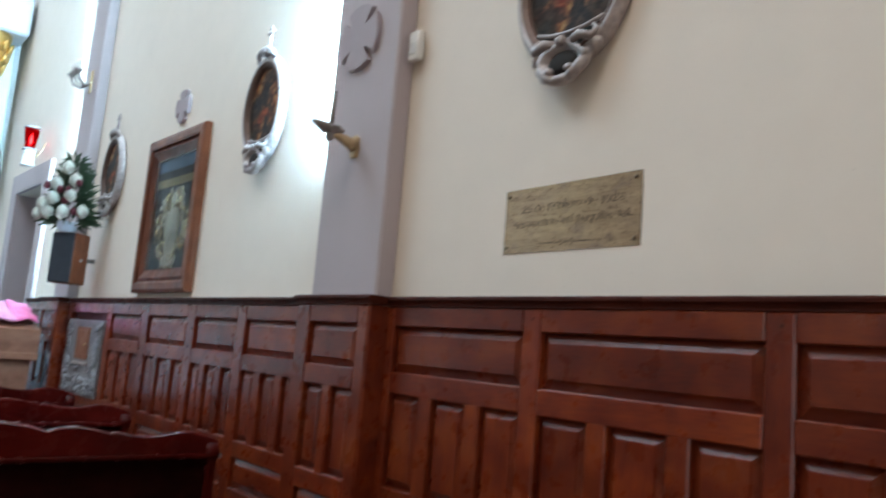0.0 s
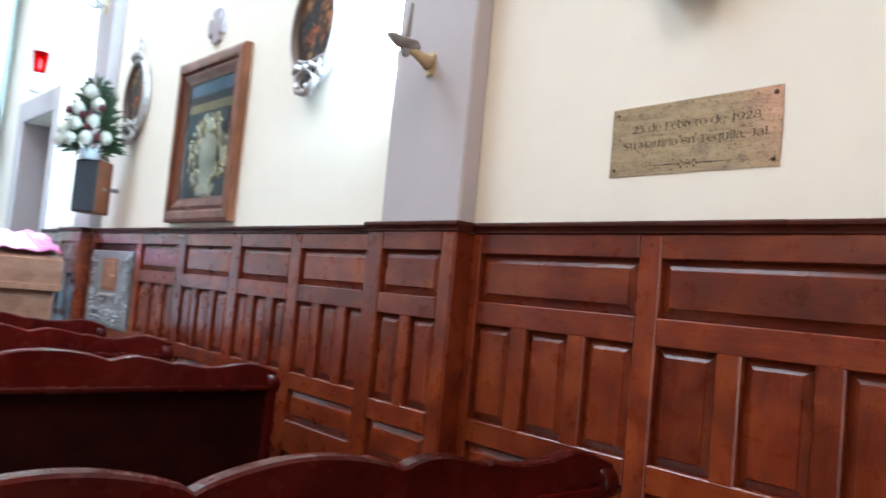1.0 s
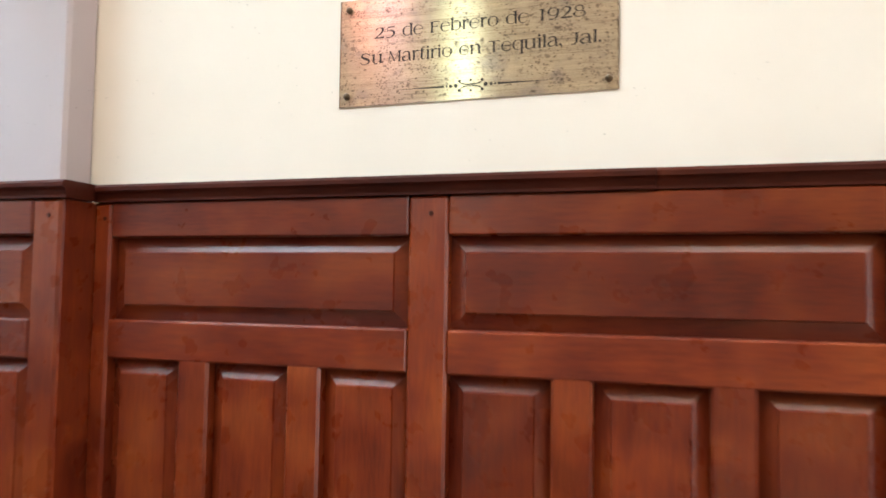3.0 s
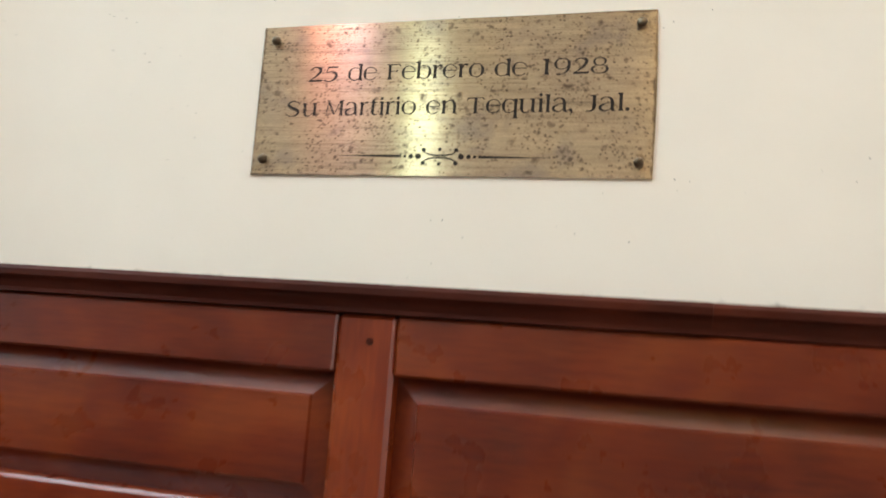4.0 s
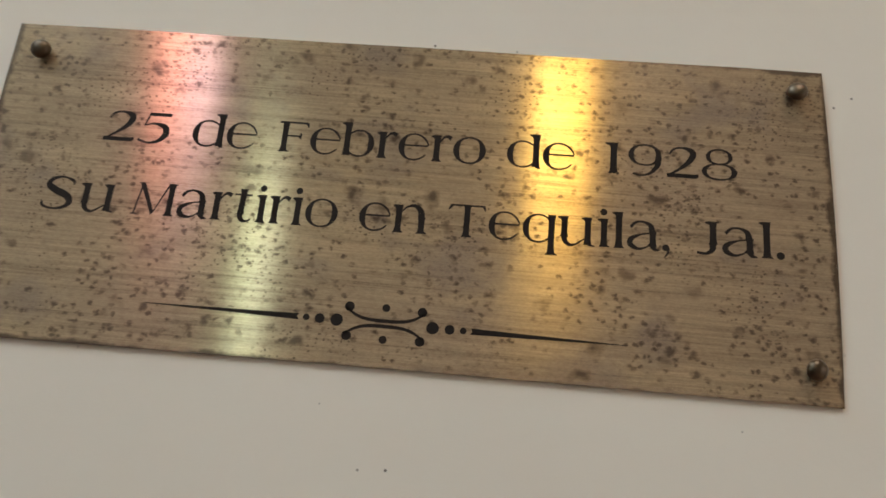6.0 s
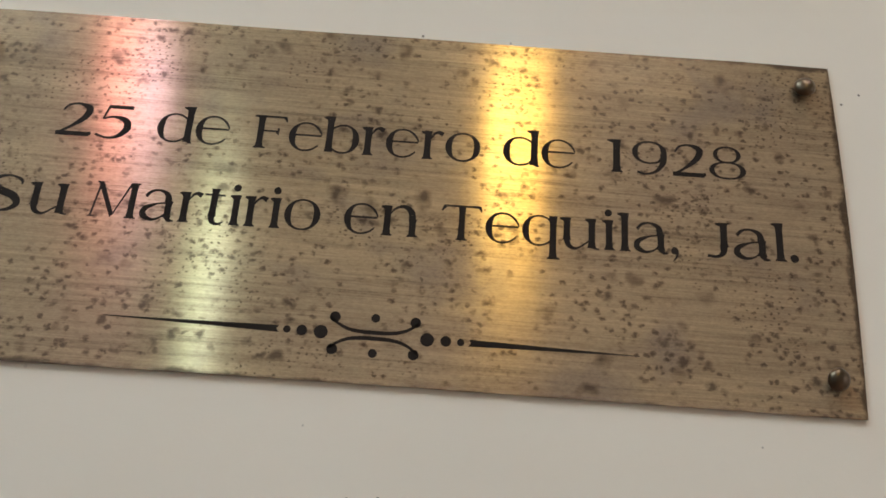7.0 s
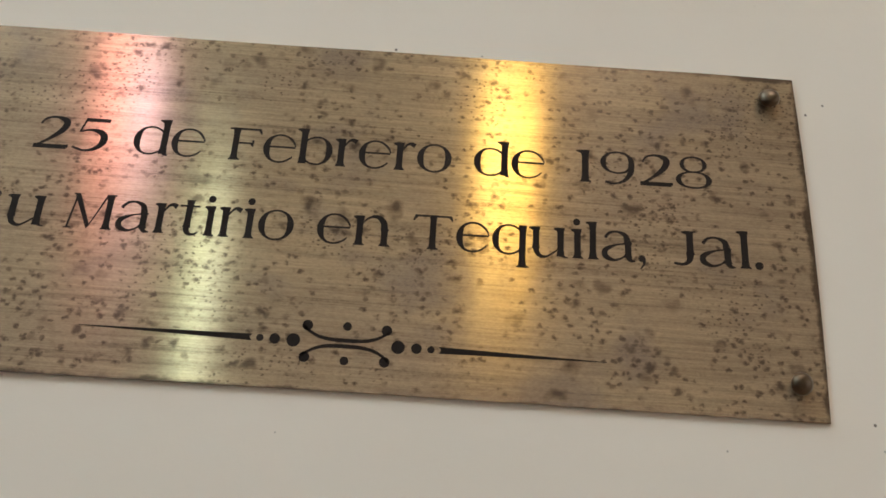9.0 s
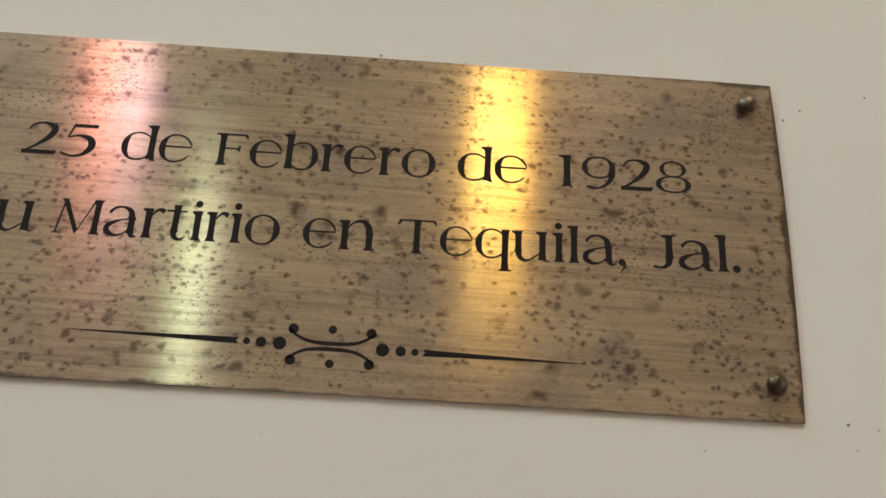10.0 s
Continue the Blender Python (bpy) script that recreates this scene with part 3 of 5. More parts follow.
def wainscot(name, x0, x1, base, bays, label, sides=(False, False), skip=(), joints=()):
    """Panelling from x0 to x1 that stands on the wall face y = base; bays: (x0, x1, upright panels)."""
    w = thing(name, label, "wainscot", (0, 0, 0), kind="structure")
    front = base - 0.054
    part("backing_board", box(x0 + 0.001, x1 - 0.001, base - 0.028, base - 0.001, 0, CAP_Z0 - 0.006), WOOD_CAP, w)
    edges = [x0] + [v for b in bays for v in b[:2]] + [x1]
    for a, b in zip(edges[::2], edges[1::2]):
        if b - a > 0.004:
            st = part("stile", box(a, b, front, base - 0.012, 0.10, CAP_Z0 - 0.005, 0.004), WOOD_V, w)
            if b - a > 0.03:
                for z in (1.339, 0.855):
                    m = Matrix.Translation(((a + b) / 2 + 0.004, front + 0.002, z)) @ pose(0, 0, 0, 90, 0, 0)
                    part("peg", lathe([(0.0035, -0.003), (0.0035, 0.0022), (0.0028, 0.003)], 10, m), WOOD_CAP, st, "dark round peg")
    for k, (a, b, count) in enumerate(bays):
        top = CAP_Z0 - 0.005
        for z0, z1, flat in ROWS:
            part("rail", box(a + 0.0005, b - 0.0005, front + 0.0005, base - 0.012, z1, top, 0.0025), WOOD_H, w)
            top = z0
            if k in skip and z1 > 0.9:
                continue
            if flat:
                part("panel", raised(a - 0.004, b + 0.004, z0 - 0.004, z1 + 0.004, base - 0.025, base - 0.033, base - 0.047, 0.026), WOOD_H, w)
            else:
                gap = 0.052 if b - a > 0.35 else 0.045
                wide = (b - a - gap * (count - 1)) / count
                for i in range(count):
                    p = a + i * (wide + gap)
                    part("panel", raised(p - 0.004, p + wide + 0.004, z0 - 0.004, z1 + 0.004, base - 0.025, base - 0.031, base - 0.047, 0.025), WOOD_V, w)
                    if i:
                        part("muntin", box(p - gap, p, front + 0.0009, base - 0.012, z0 - 0.005, z1 + 0.005, 0.004), WOOD_V, w)
        part("rail", box(a + 0.0005, b - 0.0005, front + 0.0005, base - 0.012, 0.10, top, 0.004), WOOD_H, w)
    part("plinth_board", box(x0 - 0.004, x1 + 0.004, front - 0.012, base - 0.012, 0.0, 0.10, 0.005), WOOD_CAP, w)
    for on, x, s in ((sides[0], x0, -1), (sides[1], x1, 1)):
        if on:
            part("return_board", box(min(x, x + s * 0.004), max(x, x + s * 0.004), front + 0.004, -0.002, 0.10, CAP_Z0 - 0.005), WOOD_V, w)
    over = 0.012
    ends = [x0 - (over if sides[0] else 0), *joints, x1 + (over if sides[1] else 0)]
    for i, (a, b) in enumerate(zip(ends, ends[1:])):
        cap(a, b - 0.0004, base + 0.003 * (i % 2), w)
    return w


right = [(-0.350, 0.132, 3)] + [(0.187 + 0.567 * i, 0.700 + 0.567 * i, 3) for i in range(7)]
wainscot("wainscot_1", -0.381, 4.2, 0.0, right, "red-brown varnished wood wainscot with raised panels", joints=(0.451, 2.5))
wainscot("wainscot_2", -0.765, -0.385, -0.063, [(-0.690, -0.437, 2)], "red-brown varnished wainscot wrapping the pilaster", (True, True))
wainscot("wainscot_3", -3.456, -0.769, 0.0, [(-3.40, -2.77, 3), (-2.70, -2.28, 3), (-2.19, -1.755, 3), (-1.677, -1.303, 3), (-1.232, -0.835, 3)],
         "red-brown varnished wood wainscot with raised panels", skip=(0,))
wainscot("wainscot_4", -3.86, -3.46, -0.063, [(-3.80, -3.52, 2)], "red-brown varnished wainscot wrapping the pilaster", (True, True))
wainscot("wainscot_5", -4.50, -3.875, 0.0, [(-4.45, -3.93, 3)], "red-brown varnished wood wainscot beside the doorway")


# ---- the brass plaque ----
PX0, PX1, PZ0, PZ1 = 0.001, 0.4012, 1.5005, 1.6590
FACE = -0.0016
plaque = thing("memorial_plaque", "aged brushed brass plaque with engraved black lettering screwed to the wall", "plaque")


def plate_outline():
    """Sheet outline shaped to fit the camera's view: a little askew, its free end bowed."""
    low = [(PX0 + (PX1 - PX0) * i / 10, PZ0 + 0.0030 * i / 10 + 0.0006 * math.sin(math.pi * i / 10)) for i in range(11)]
    end = [(PX1 - 0.0008 * i / 8 + 0.0014 * math.sin(math.pi * i / 8), 1.5035 + 0.1630 * i / 8) for i in range(1, 8)]
    top = [(PX1 - 0.0008 - (PX1 - PX0) * i / 10, 1.6665 - 0.0072 * i / 10 + 0.0002 * math.sin(1.7 * i)) for i in range(11)]
    return low + end + top


part("plate", prism(plate_outline(), -0.0003, FACE, bevel=0.0003), PLATE, plaque)


# Engraved roman letters: strong stems, hairline joins. Units: the height of a capital.
STEM, HAIR, XH, ASC = 0.185, 0.056, 0.86, 1.10


def brush(*knots):
    """A stroke through (x, z, width) knots, as one closed outline."""
    k = [Vector(p) for p in knots]
    k = [2 * k[0] - k[1]] + k + [2 * k[-1] - k[-2]]
    mid = []
    for a, b, c, d in zip(k, k[1:], k[2:], k[3:]):
        for i in range(8):
            t = i / 8
            mid.append(0.5 * (2 * b + (c - a) * t + (2 * a - 5 * b + 4 * c - d) * t * t + (3 * b - a - 3 * c + d) * t ** 3))
    mid.append(k[-2])
    left, right = [], []
    for i, p in enumerate(mid):
        q, r = mid[max(i - 1, 0)], mid[min(i + 1, len(mid) - 1)]
        d = Vector((r.x - q.x, r.y - q.y)).normalized() * max(p.z * 1.10, 0.012) / 2
        left.append((p.x - d.y, p.y + d.x)), right.append((p.x + d.y, p.y - d.x))
    return [(a, b, c, d) for a, b, c, d in zip(left, left[1:], right[1:], right)]


def bowl(cx, cz, rx, rz, left, right, a0=0, a1=360):
    """An oval stroke: heavy at the sides, hairline at top and foot, thinning to its open ends."""
    n, rows = 40, []
    for i in range(n + 1):
        u = i / n
        a = math.radians(a0 + (a1 - a0) * u)
        c, s = math.cos(a), math.sin(a)
        w = HAIR + ((right if c > 0 else left) - HAIR) * abs(c) ** 1.6
        if a1 - a0 < 360:
            w *= min(1.0, 0.35 + 5 * u, 0.35 + 5 * (1 - u))
        rows.append(((cx + rx * c, cz + rz * s), (cx + (rx - w) * c, cz + (rz - max(HAIR, w * 0.45)) * s)))
    return [(a[0], b[0], b[1], a[1]) for a, b in zip(rows, rows[1:])]


def stem(x, z0, z1, w=STEM, flag=0.0, foot=0.0, lean=0.0):
    """An upright with softly flared ends; flag: spur at the head, foot: spur at the base."""
    rows = []
    for i in range(11):
        u = i / 10
        f = 0.028 * max(0.0, abs(2 * u - 1) - 0.6) / 0.4
        rows.append((x - f + lean * u, x + w + f + lean * u, z0 + (z1 - z0) * u))
    out = [((a[0], a[2]), (a[1], a[2]), (b[1], b[2]), (b[0], b[2])) for a, b in zip(rows, rows[1:])]
    if flag:
        out.append(((x + lean, z1), (x + lean, z1 - 0.12), (x + lean - flag, z1 - 0.055), (x + lean - flag, z1 - 0.02)))
    if foot:
        out += [((x - foot * 0.7, z0), (x + w + foot, z0), (x + w + foot, z0 + 0.030), (x + w, z0 + 0.075)), ((x - foot * 0.7, z0), (x + w, z0 + 0.075), (x, z0 + 0.075), (x - foot * 0.7, z0 + 0.030))]
    return out


def bar(x0, x1, z, w=HAIR, tick=0.0):
    """A level hairline; tick: a wedge hanging at its free end."""
    out = [((x0, z - w / 2), (x1, z - w / 2), (x1, z + w / 2), (x0, z + w / 2))]
    if tick:
        out.append(((x1 - 0.10, z), (x1 + 0.02, z - tick), (x1 + 0.035, z - tick * 0.6), (x1, z + w / 2)))
    return out


def dot(cx, cz, r):
    ring = [(cx + r * math.cos(math.pi * i / 8), cz + r * math.sin(math.pi * i / 8)) for i in range(16)]
    return [(ring[i], ring[i + 1], ring[14 - i], ring[15 - i]) for i in range(7)]


# each letter: its width and its strokes
GLYPHS = {
    "o": (1.00, bowl(0.50, 0.43, 0.50, 0.445, 0.19, 0.19)),
    "e": (0.93, bowl(0.47, 0.43, 0.47, 0.445, 0.19, 0.10, 9, 326) + bar(0.10, 0.91, 0.475)),
    "d": (0.97, bowl(0.46, 0.43, 0.46, 0.445, 0.19, 0.06) + stem(0.76, 0.03, ASC, flag=0.12) + brush((0.86, 0.10, 0.13), (0.92, 0.02, 0.06), (1.0, 0.0, 0.03))),
    "b": (0.97, bowl(0.51, 0.43, 0.46, 0.445, 0.06, 0.19) + stem(0.04, 0.02, ASC, flag=0.12)),
    "q": (0.97, bowl(0.46, 0.43, 0.46, 0.445, 0.19, 0.06) + stem(0.76, -0.36, XH, foot=0.10)),
    "u": (1.08, stem(0.09, 0.22, XH, flag=0.11) + brush((0.175, 0.24, 0.16), (0.25, 0.06, 0.12), (0.46, -0.005, 0.06), (0.78, 0.20, 0.04)) + stem(0.78, 0.02, XH, flag=0.10) + brush((0.88, 0.08, 0.12), (0.98, 0.015, 0.05), (1.08, 0.0, 0.03))),
    "n": (1.06, stem(0.08, 0.0, XH, flag=0.10, foot=0.07) + brush((0.22, 0.58, 0.03), (0.38, 0.78, 0.05), (0.62, 0.845, 0.10), (0.82, 0.70, 0.16), (0.86, 0.45, 0.19)) + stem(0.777, 0.0, 0.50, foot=0.07)),
    "r": (0.60, stem(0.08, 0.0, XH, flag=0.10, foot=0.07) + brush((0.22, 0.58, 0.03), (0.36, 0.78, 0.06), (0.48, 0.83, 0.10), (0.60, 0.77, 0.13))),
    "i": (0.36, stem(0.10, 0.0, XH, flag=0.10, foot=0.07) + dot(0.17, 1.06, 0.105)),
    "l": (0.36, stem(0.10, 0.0, ASC, flag=0.11, foot=0.07)),
    "a": (0.95, stem(0.66, 0.10, 0.55) + brush((0.10, 0.66, 0.09), (0.24, 0.81, 0.07), (0.46, 0.845, 0.06), (0.68, 0.74, 0.13), (0.742, 0.52, 0.19)) + brush((0.70, 0.51, 0.04), (0.42, 0.46, 0.05), (0.13, 0.32, 0.13), (0.10, 0.14, 0.15), (0.32, 0.02, 0.08), (0.56, 0.08, 0.045), (0.70, 0.22, 0.04)) + brush((0.742, 0.14, 0.16), (0.82, 0.03, 0.10), (0.95, 0.01, 0.03))),
    "t": (0.62, stem(0.17, 0.20, 1.0, lean=0.02) + brush((0.255, 0.22, 0.16), (0.29, 0.08, 0.13), (0.42, 0.01, 0.07), (0.60, 0.07, 0.03)) + bar(0.0, 0.56, 0.82)),
    "F": (0.98, stem(0.17, 0.0, 1.0, 0.175, foot=0.09) + bar(0.05, 0.94, 0.965, 0.06, 0.16) + bar(0.30, 0.74, 0.53, HAIR, 0.12) + bar(0.72, 0.78, 0.57, 0.12)),
    "T": (1.14, stem(0.48, 0.0, 1.0, 0.175, foot=0.08) + bar(0.06, 1.08, 0.965, 0.06, 0.15) + [((0.06, 0.995), (0.0, 0.84), (0.02, 0.80), (0.16, 0.95))]),
    "M": (1.32, [((0.05, 0.0), (0.11, 0.0), (0.25, 0.94), (0.19, 0.94)), ((0.12, 1.0), (0.28, 1.0), (0.70, 0.10), (0.62, 0.0)), ((0.62, 0.0), (0.70, 0.10), (1.10, 1.0), (1.03, 1.0))]
          + stem(1.06, 0.0, 1.0, 0.175, foot=0.08) + bar(0.0, 0.19, 0.017, 0.035) + bar(0.10, 0.26, 0.98, 0.04) + bar(1.05, 1.30, 0.98, 0.04)),
    "S": (1.10, brush((0.93, 0.76, 0.03), (0.90, 0.88, 0.08), (0.62, 0.99, 0.05), (0.30, 0.93, 0.10), (0.19, 0.74, 0.16), (0.42, 0.57, 0.19), (0.78, 0.42, 0.19), (0.90, 0.22, 0.16), (0.72, 0.05, 0.09), (0.40, 0.0, 0.05), (0.13, 0.08, 0.08), (0.08, 0.24, 0.03))),
    "J": (0.66, stem(0.40, 0.30, 1.0, flag=0.13) + bar(0.36, 0.66, 0.98, 0.04) + brush((0.483, 0.32, 0.19), (0.46, 0.14, 0.14), (0.30, 0.02, 0.08), (0.05, 0.04, 0.07))),
    "1": (0.56, stem(0.15, 0.0, 1.0, flag=0.15, foot=0.07)),
    "2": (0.90, brush((0.10, 0.74, 0.05), (0.22, 0.91, 0.06), (0.48, 0.965, 0.07), (0.74, 0.84, 0.16), (0.68, 0.58, 0.15), (0.38, 0.28, 0.08), (0.06, 0.05, 0.06)) + bar(0.03, 0.86, 0.065, 0.13) + bar(0.84, 0.90, 0.09, 0.10)),
    "5": (0.90, bar(0.24, 0.86, 0.94, 0.11) + brush((0.26, 0.95, 0.05), (0.20, 0.74, 0.05), (0.15, 0.56, 0.05)) + brush((0.15, 0.56, 0.04), (0.42, 0.635, 0.07), (0.72, 0.54, 0.15), (0.78, 0.30, 0.17), (0.60, 0.07, 0.10), (0.32, 0.0, 0.06), (0.03, 0.09, 0.07))),
    "9": (0.97, bowl(0.47, 0.66, 0.46, 0.355, 0.15, 0.16) + brush((0.845, 0.62, 0.16), (0.82, 0.36, 0.14), (0.64, 0.10, 0.08), (0.38, 0.0, 0.055), (0.14, 0.05, 0.07))),
    "8": (1.00, bowl(0.50, 0.745, 0.37, 0.265, 0.12, 0.12) + bowl(0.50, 0.265, 0.49, 0.275, 0.15, 0.16)),
    ",": (0.24, dot(0.11, 0.10, 0.105) + brush((0.17, 0.10, 0.09), (0.16, -0.06, 0.06), (0.06, -0.20, 0.02))),
    ".": (0.24, dot(0.12, 0.10, 0.115)),
}
GAP = 0.075
CAPITAL = 0.0160


def lettering(text, x0, x1, z, rise):
    """One engraved word from x0 to x1, its base at z and rising with x."""
    run = sum(GLYPHS[c][0] + GAP for c in text) - GAP
    k, at = (x1 - x0) / run, x0
    for c in text:
        wide, strokes = GLYPHS[c]
        bm = bmesh.new()
        for i, quad in enumerate(strokes):
            depth = FACE - 0.00008 - 0.0000012 * (i % 40)
            vs = [bm.verts.new((at + k * x, depth, z + rise * (at + k * x) + CAPITAL * h)) for x, h in quad]
            bm.faces.new(vs)
        bmesh.ops.remove_doubles(bm, verts=bm.verts, dist=1e-7)
        part("engraved_letter", bm, INK, plaque)
        at += k * (wide + GAP)


for word, a, b in (("25", 0.0550, 0.0872), ("de", 0.0980, 0.1292), ("Febrero", 0.1385, 0.2390), ("de", 0.2490, 0.2812), ("1928", 0.2955, 0.3580)):
    lettering(word, a, b, 1.5982, 0.0185)
for word, a, b in (("Su", 0.0330, 0.0685), ("Martirio", 0.0768, 0.1730), ("en", 0.1830, 0.2150), ("Tequila,", 0.2240, 0.3265), ("Jal.", 0.3378, 0.3785)):
    lettering(word, a, b, 1.5620, 0.0165)

# the engraved flourish under the words
bm = bmesh.new()
OX, OZ = 0.2005, 1.5222


def disc(x, z, r):
    prism([(x + r * math.cos(i * math.pi / 8), z + r * math.sin(i * math.pi / 8)) for i in range(16)], FACE + 0.0002, FACE - 0.0001, bm)


for s in (-1, 1):
    for d, r in ((0.0214, 0.0028), (0.0290, 0.0022), (0.0350, 0.0015)):
        disc(OX + s * d, OZ, r)
    disc(OX, OZ + s * 0.0072, 0.0018)
    a, b = OX + s * 0.0382, OX + s * 0.108
    prism([(a, OZ + 0.0014), (a + s * 0.001, OZ), (a, OZ - 0.0014), (b, OZ - 0.0001), (b, OZ + 0.0001)], FACE + 0.0002, FACE - 0.0001, bm)
    for side in (-1, 1):
        disc(OX + side * 0.0163, OZ + s * 0.0066, 0.0022)
    arc_top, arc_low = [], []
    for i in range(17):
        u = -1 + i / 8
        x = OX + 0.0178 * u
        z = OZ + s * (0.0012 + 0.0052 * abs(u) ** 3.4)
        thin = 0.00085 - 0.0002 * abs(u)
        arc_top.append((x, z + thin)), arc_low.append((x, z - thin))
    prism(arc_top + arc_low[::-1], FACE + 0.0002, FACE - 0.0001, bm)
part("engraved_flourish", bm, INK, plaque, "engraved black scroll and dots")
for sx, sz, tilt in ((0.0155, 1.6440, 8), (0.3870, 1.6525, -10), (0.0140, 1.5170, 4), (0.3880, 1.5190, 12)):
    m = pose(sx, FACE, sz, 90 + tilt, 0, tilt)
    part("screw", lathe([(0.0021, -0.001), (0.0021, 0.0022), (0.0044, 0.0023), (0.0049, 0.0032), (0.0043, 0.0050), (0.0028, 0.0060), (0.0006, 0.0064)], 16, m), SCREW, plaque, "dark bronzed screw head", True)


# ---- the oval stations of the cross ----
def station(x, z, label, wide=0.78):
    t = thing("oval_wall_relief", label, "wall relief", (x, 0, z), group="oval reliefs along the wall")
    t.scale = (wide, 0.92, 0.88)
    rx, rz = 0.165, 0.235
    # stepped oval moulding
    prof = ((1.03, -0.002), (1.06, -0.014), (1.05, -0.030), (1.00, -0.042), (0.95, -0.044), (0.91, -0.037), (0.89, -0.031), (0.86, -0.030), (0.84, -0.025), (0.81, -0.018))
    bm = bmesh.new()
    seg = 48
    rings = [[bm.verts.new((rx * k * math.cos(2 * math.pi * i / seg), y, rz * k * math.sin(2 * math.pi * i / seg))) for i in range(seg)] for k, y in prof]
    for a, b in zip(rings, rings[1:]):
        for i in range(seg):
            bm.faces.new((a[i], a[(i + 1) % seg], b[(i + 1) % seg], b[i]))
    part("oval_frame", bm, SILVER, t, "silvered oval moulding", True)
    bm = bmesh.new()
    rings = [[bm.verts.new((rx * k * math.cos(2 * math.pi * i / seg), y, rz * k * math.sin(2 * math.pi * i / seg))) for i in range(seg)]
             for k, y in ((0.925, -0.038), (0.915, -0.043), (0.895, -0.043), (0.88, -0.036), (0.855, -0.036), (0.835, -0.028), (0.815, -0.017))]
    for a, b in zip(rings, rings[1:]):
        for i in range(seg):
            bm.faces.new((a[i], a[(i + 1) % seg], b[(i + 1) % seg], b[i]))
    part("inner_rim", bm, BRONZE, t, "dark bronzed inner rim", True)
    bm = prism([(rx * 0.83 * math.cos(2 * math.pi * i / seg), rz * 0.83 * math.sin(2 * math.pi * i / seg)) for i in range(seg)], -0.003, -0.0205)
    part("painted_panel", bm, PAINTING, t, "dark oil painting")
    # a pale ledge across the foot of the painting
    part("inner_ledge", tube([(-0.10, -0.026, -0.128), (-0.05, -0.032, -0.145), (0.0, -0.034, -0.150), (0.05, -0.032, -0.145), (0.10, -0.026, -0.128)], 0.006, 8), SILVER, t, "", True)
    # shell cartouche at the foot: a hollow mouth between curling leaves
    bm = bmesh.new()
    rings = []
    for k, y in ((0.030, -0.004), (0.046, -0.022), (0.060, -0.040), (0.070, -0.054), (0.070, -0.060), (0.060, -0.058), (0.048, -0.046), (0.030, -0.030), (0.010, -0.024)):
        ring = []
        for i in range(40):
            a = 2 * math.pi * i / 40
            f = 1 + (k / 0.07) ** 3 * (0.10 * math.sin(5 * a + 0.6) + 0.05 * math.sin(11 * a)) + 0.18 * max(0.0, -math.sin(a)) ** 4
            ring.append(bm.verts.new((k * f * math.cos(a), y, -0.238 + 0.76 * k * f * math.sin(a))))
        rings.append(ring)
    for a, b in zip(rings, rings[1:]):
        for i in range(40):
            bm.faces.new((a[i], a[(i + 1) % 40], b[(i + 1) % 40], b[i]))
    bm.faces.new(rings[0]), bm.faces.new(rings[-1])
    shell = part("shell", bm, SILVER, t, "dark hollow silvered shell", True)
    for s in (-1, 1):
        part("leaf_scroll", tube([(s * 0.02, -0.048, -0.186), (s * 0.052, -0.056, -0.176), (s * 0.084, -0.050, -0.190), (s * 0.094, -0.040, -0.168), (s * 0.080, -0.040, -0.150)],
             [0.010, 0.013, 0.013, 0.010, 0.004], 10), SILVER, t, "curling silvered leaf", True)
        part("lower_leaf", tube([(s * 0.072, -0.038, -0.215), (s * 0.062, -0.046, -0.252), (s * 0.036, -0.052, -0.278), (s * 0.010, -0.048, -0.292)], [0.012, 0.017, 0.016, 0.010], 10), SILVER, t, "", True)
        part("bead", ball((s * 0.030, -0.060, -0.262), (0.014, 0.010, 0.011)), SILVER, shell, "", True)
        part("side_lump", ball((s * 0.088, -0.036, -0.205), (0.016, 0.014, 0.022), None, 2, 0.4, 3), SILVER, t, "", True)
    # a dark lump stands in for the shade inside the shell
    part("hollow_shade_lump", ball((0, -0.040, -0.236), (0.049, 0.013, 0.034)), LINING_AND_SHADE, shell, "dark lump painted as the shade inside the shell", True)
    part("foot_leaf", ball((0, -0.045, -0.286), (0.040, 0.022, 0.016), None, 2, 0.3, 5), SILVER, t, "", True)
    part("centre_leaf", ball((0, -0.058, -0.180), (0.018, 0.012, 0.014), None, 2, 0.3, 8), SILVER, t, "", True)
    # crest and small cross on top
    bm = bmesh.new()
    for s in (-1, 1):
        tube([(s * 0.070, -0.036, 0.218), (s * 0.058, -0.046, 0.250), (s * 0.028, -0.050, 0.268), (s * 0.012, -0.044, 0.250)], [0.008, 0.014, 0.013, 0.006], 10, bm)
    ball((0, -0.042, 0.258), (0.034, 0.026, 0.026), bm, 2, 0.35, 2)
    crest = part("crest", bm, SILVER, t, "silvered crest", True)
    bm = tube([(0, -0.030, 0.27), (0, -0.030, 0.350)], [0.010, 0.006], 8)
    for cx, cz in ((0, 0.375), (-0.018, 0.356), (0.018, 0.356), (0, 0.350)):
        ball((cx, -0.030, cz), (0.013, 0.008, 0.013), bm, 1)
    part("finial_cross", bm, SILVER, crest, "small trefoil cross", True)
    return t


station(0.192, 2.150, "silvered oval relief frame holding a dark painted scene", 1.0)
station(-1.345, 2.130, "silvered oval relief frame holding a dark painted scene", 0.90)
station(-3.12, 2.105, "silvered oval relief frame beside a flower arrangement", 0.90)


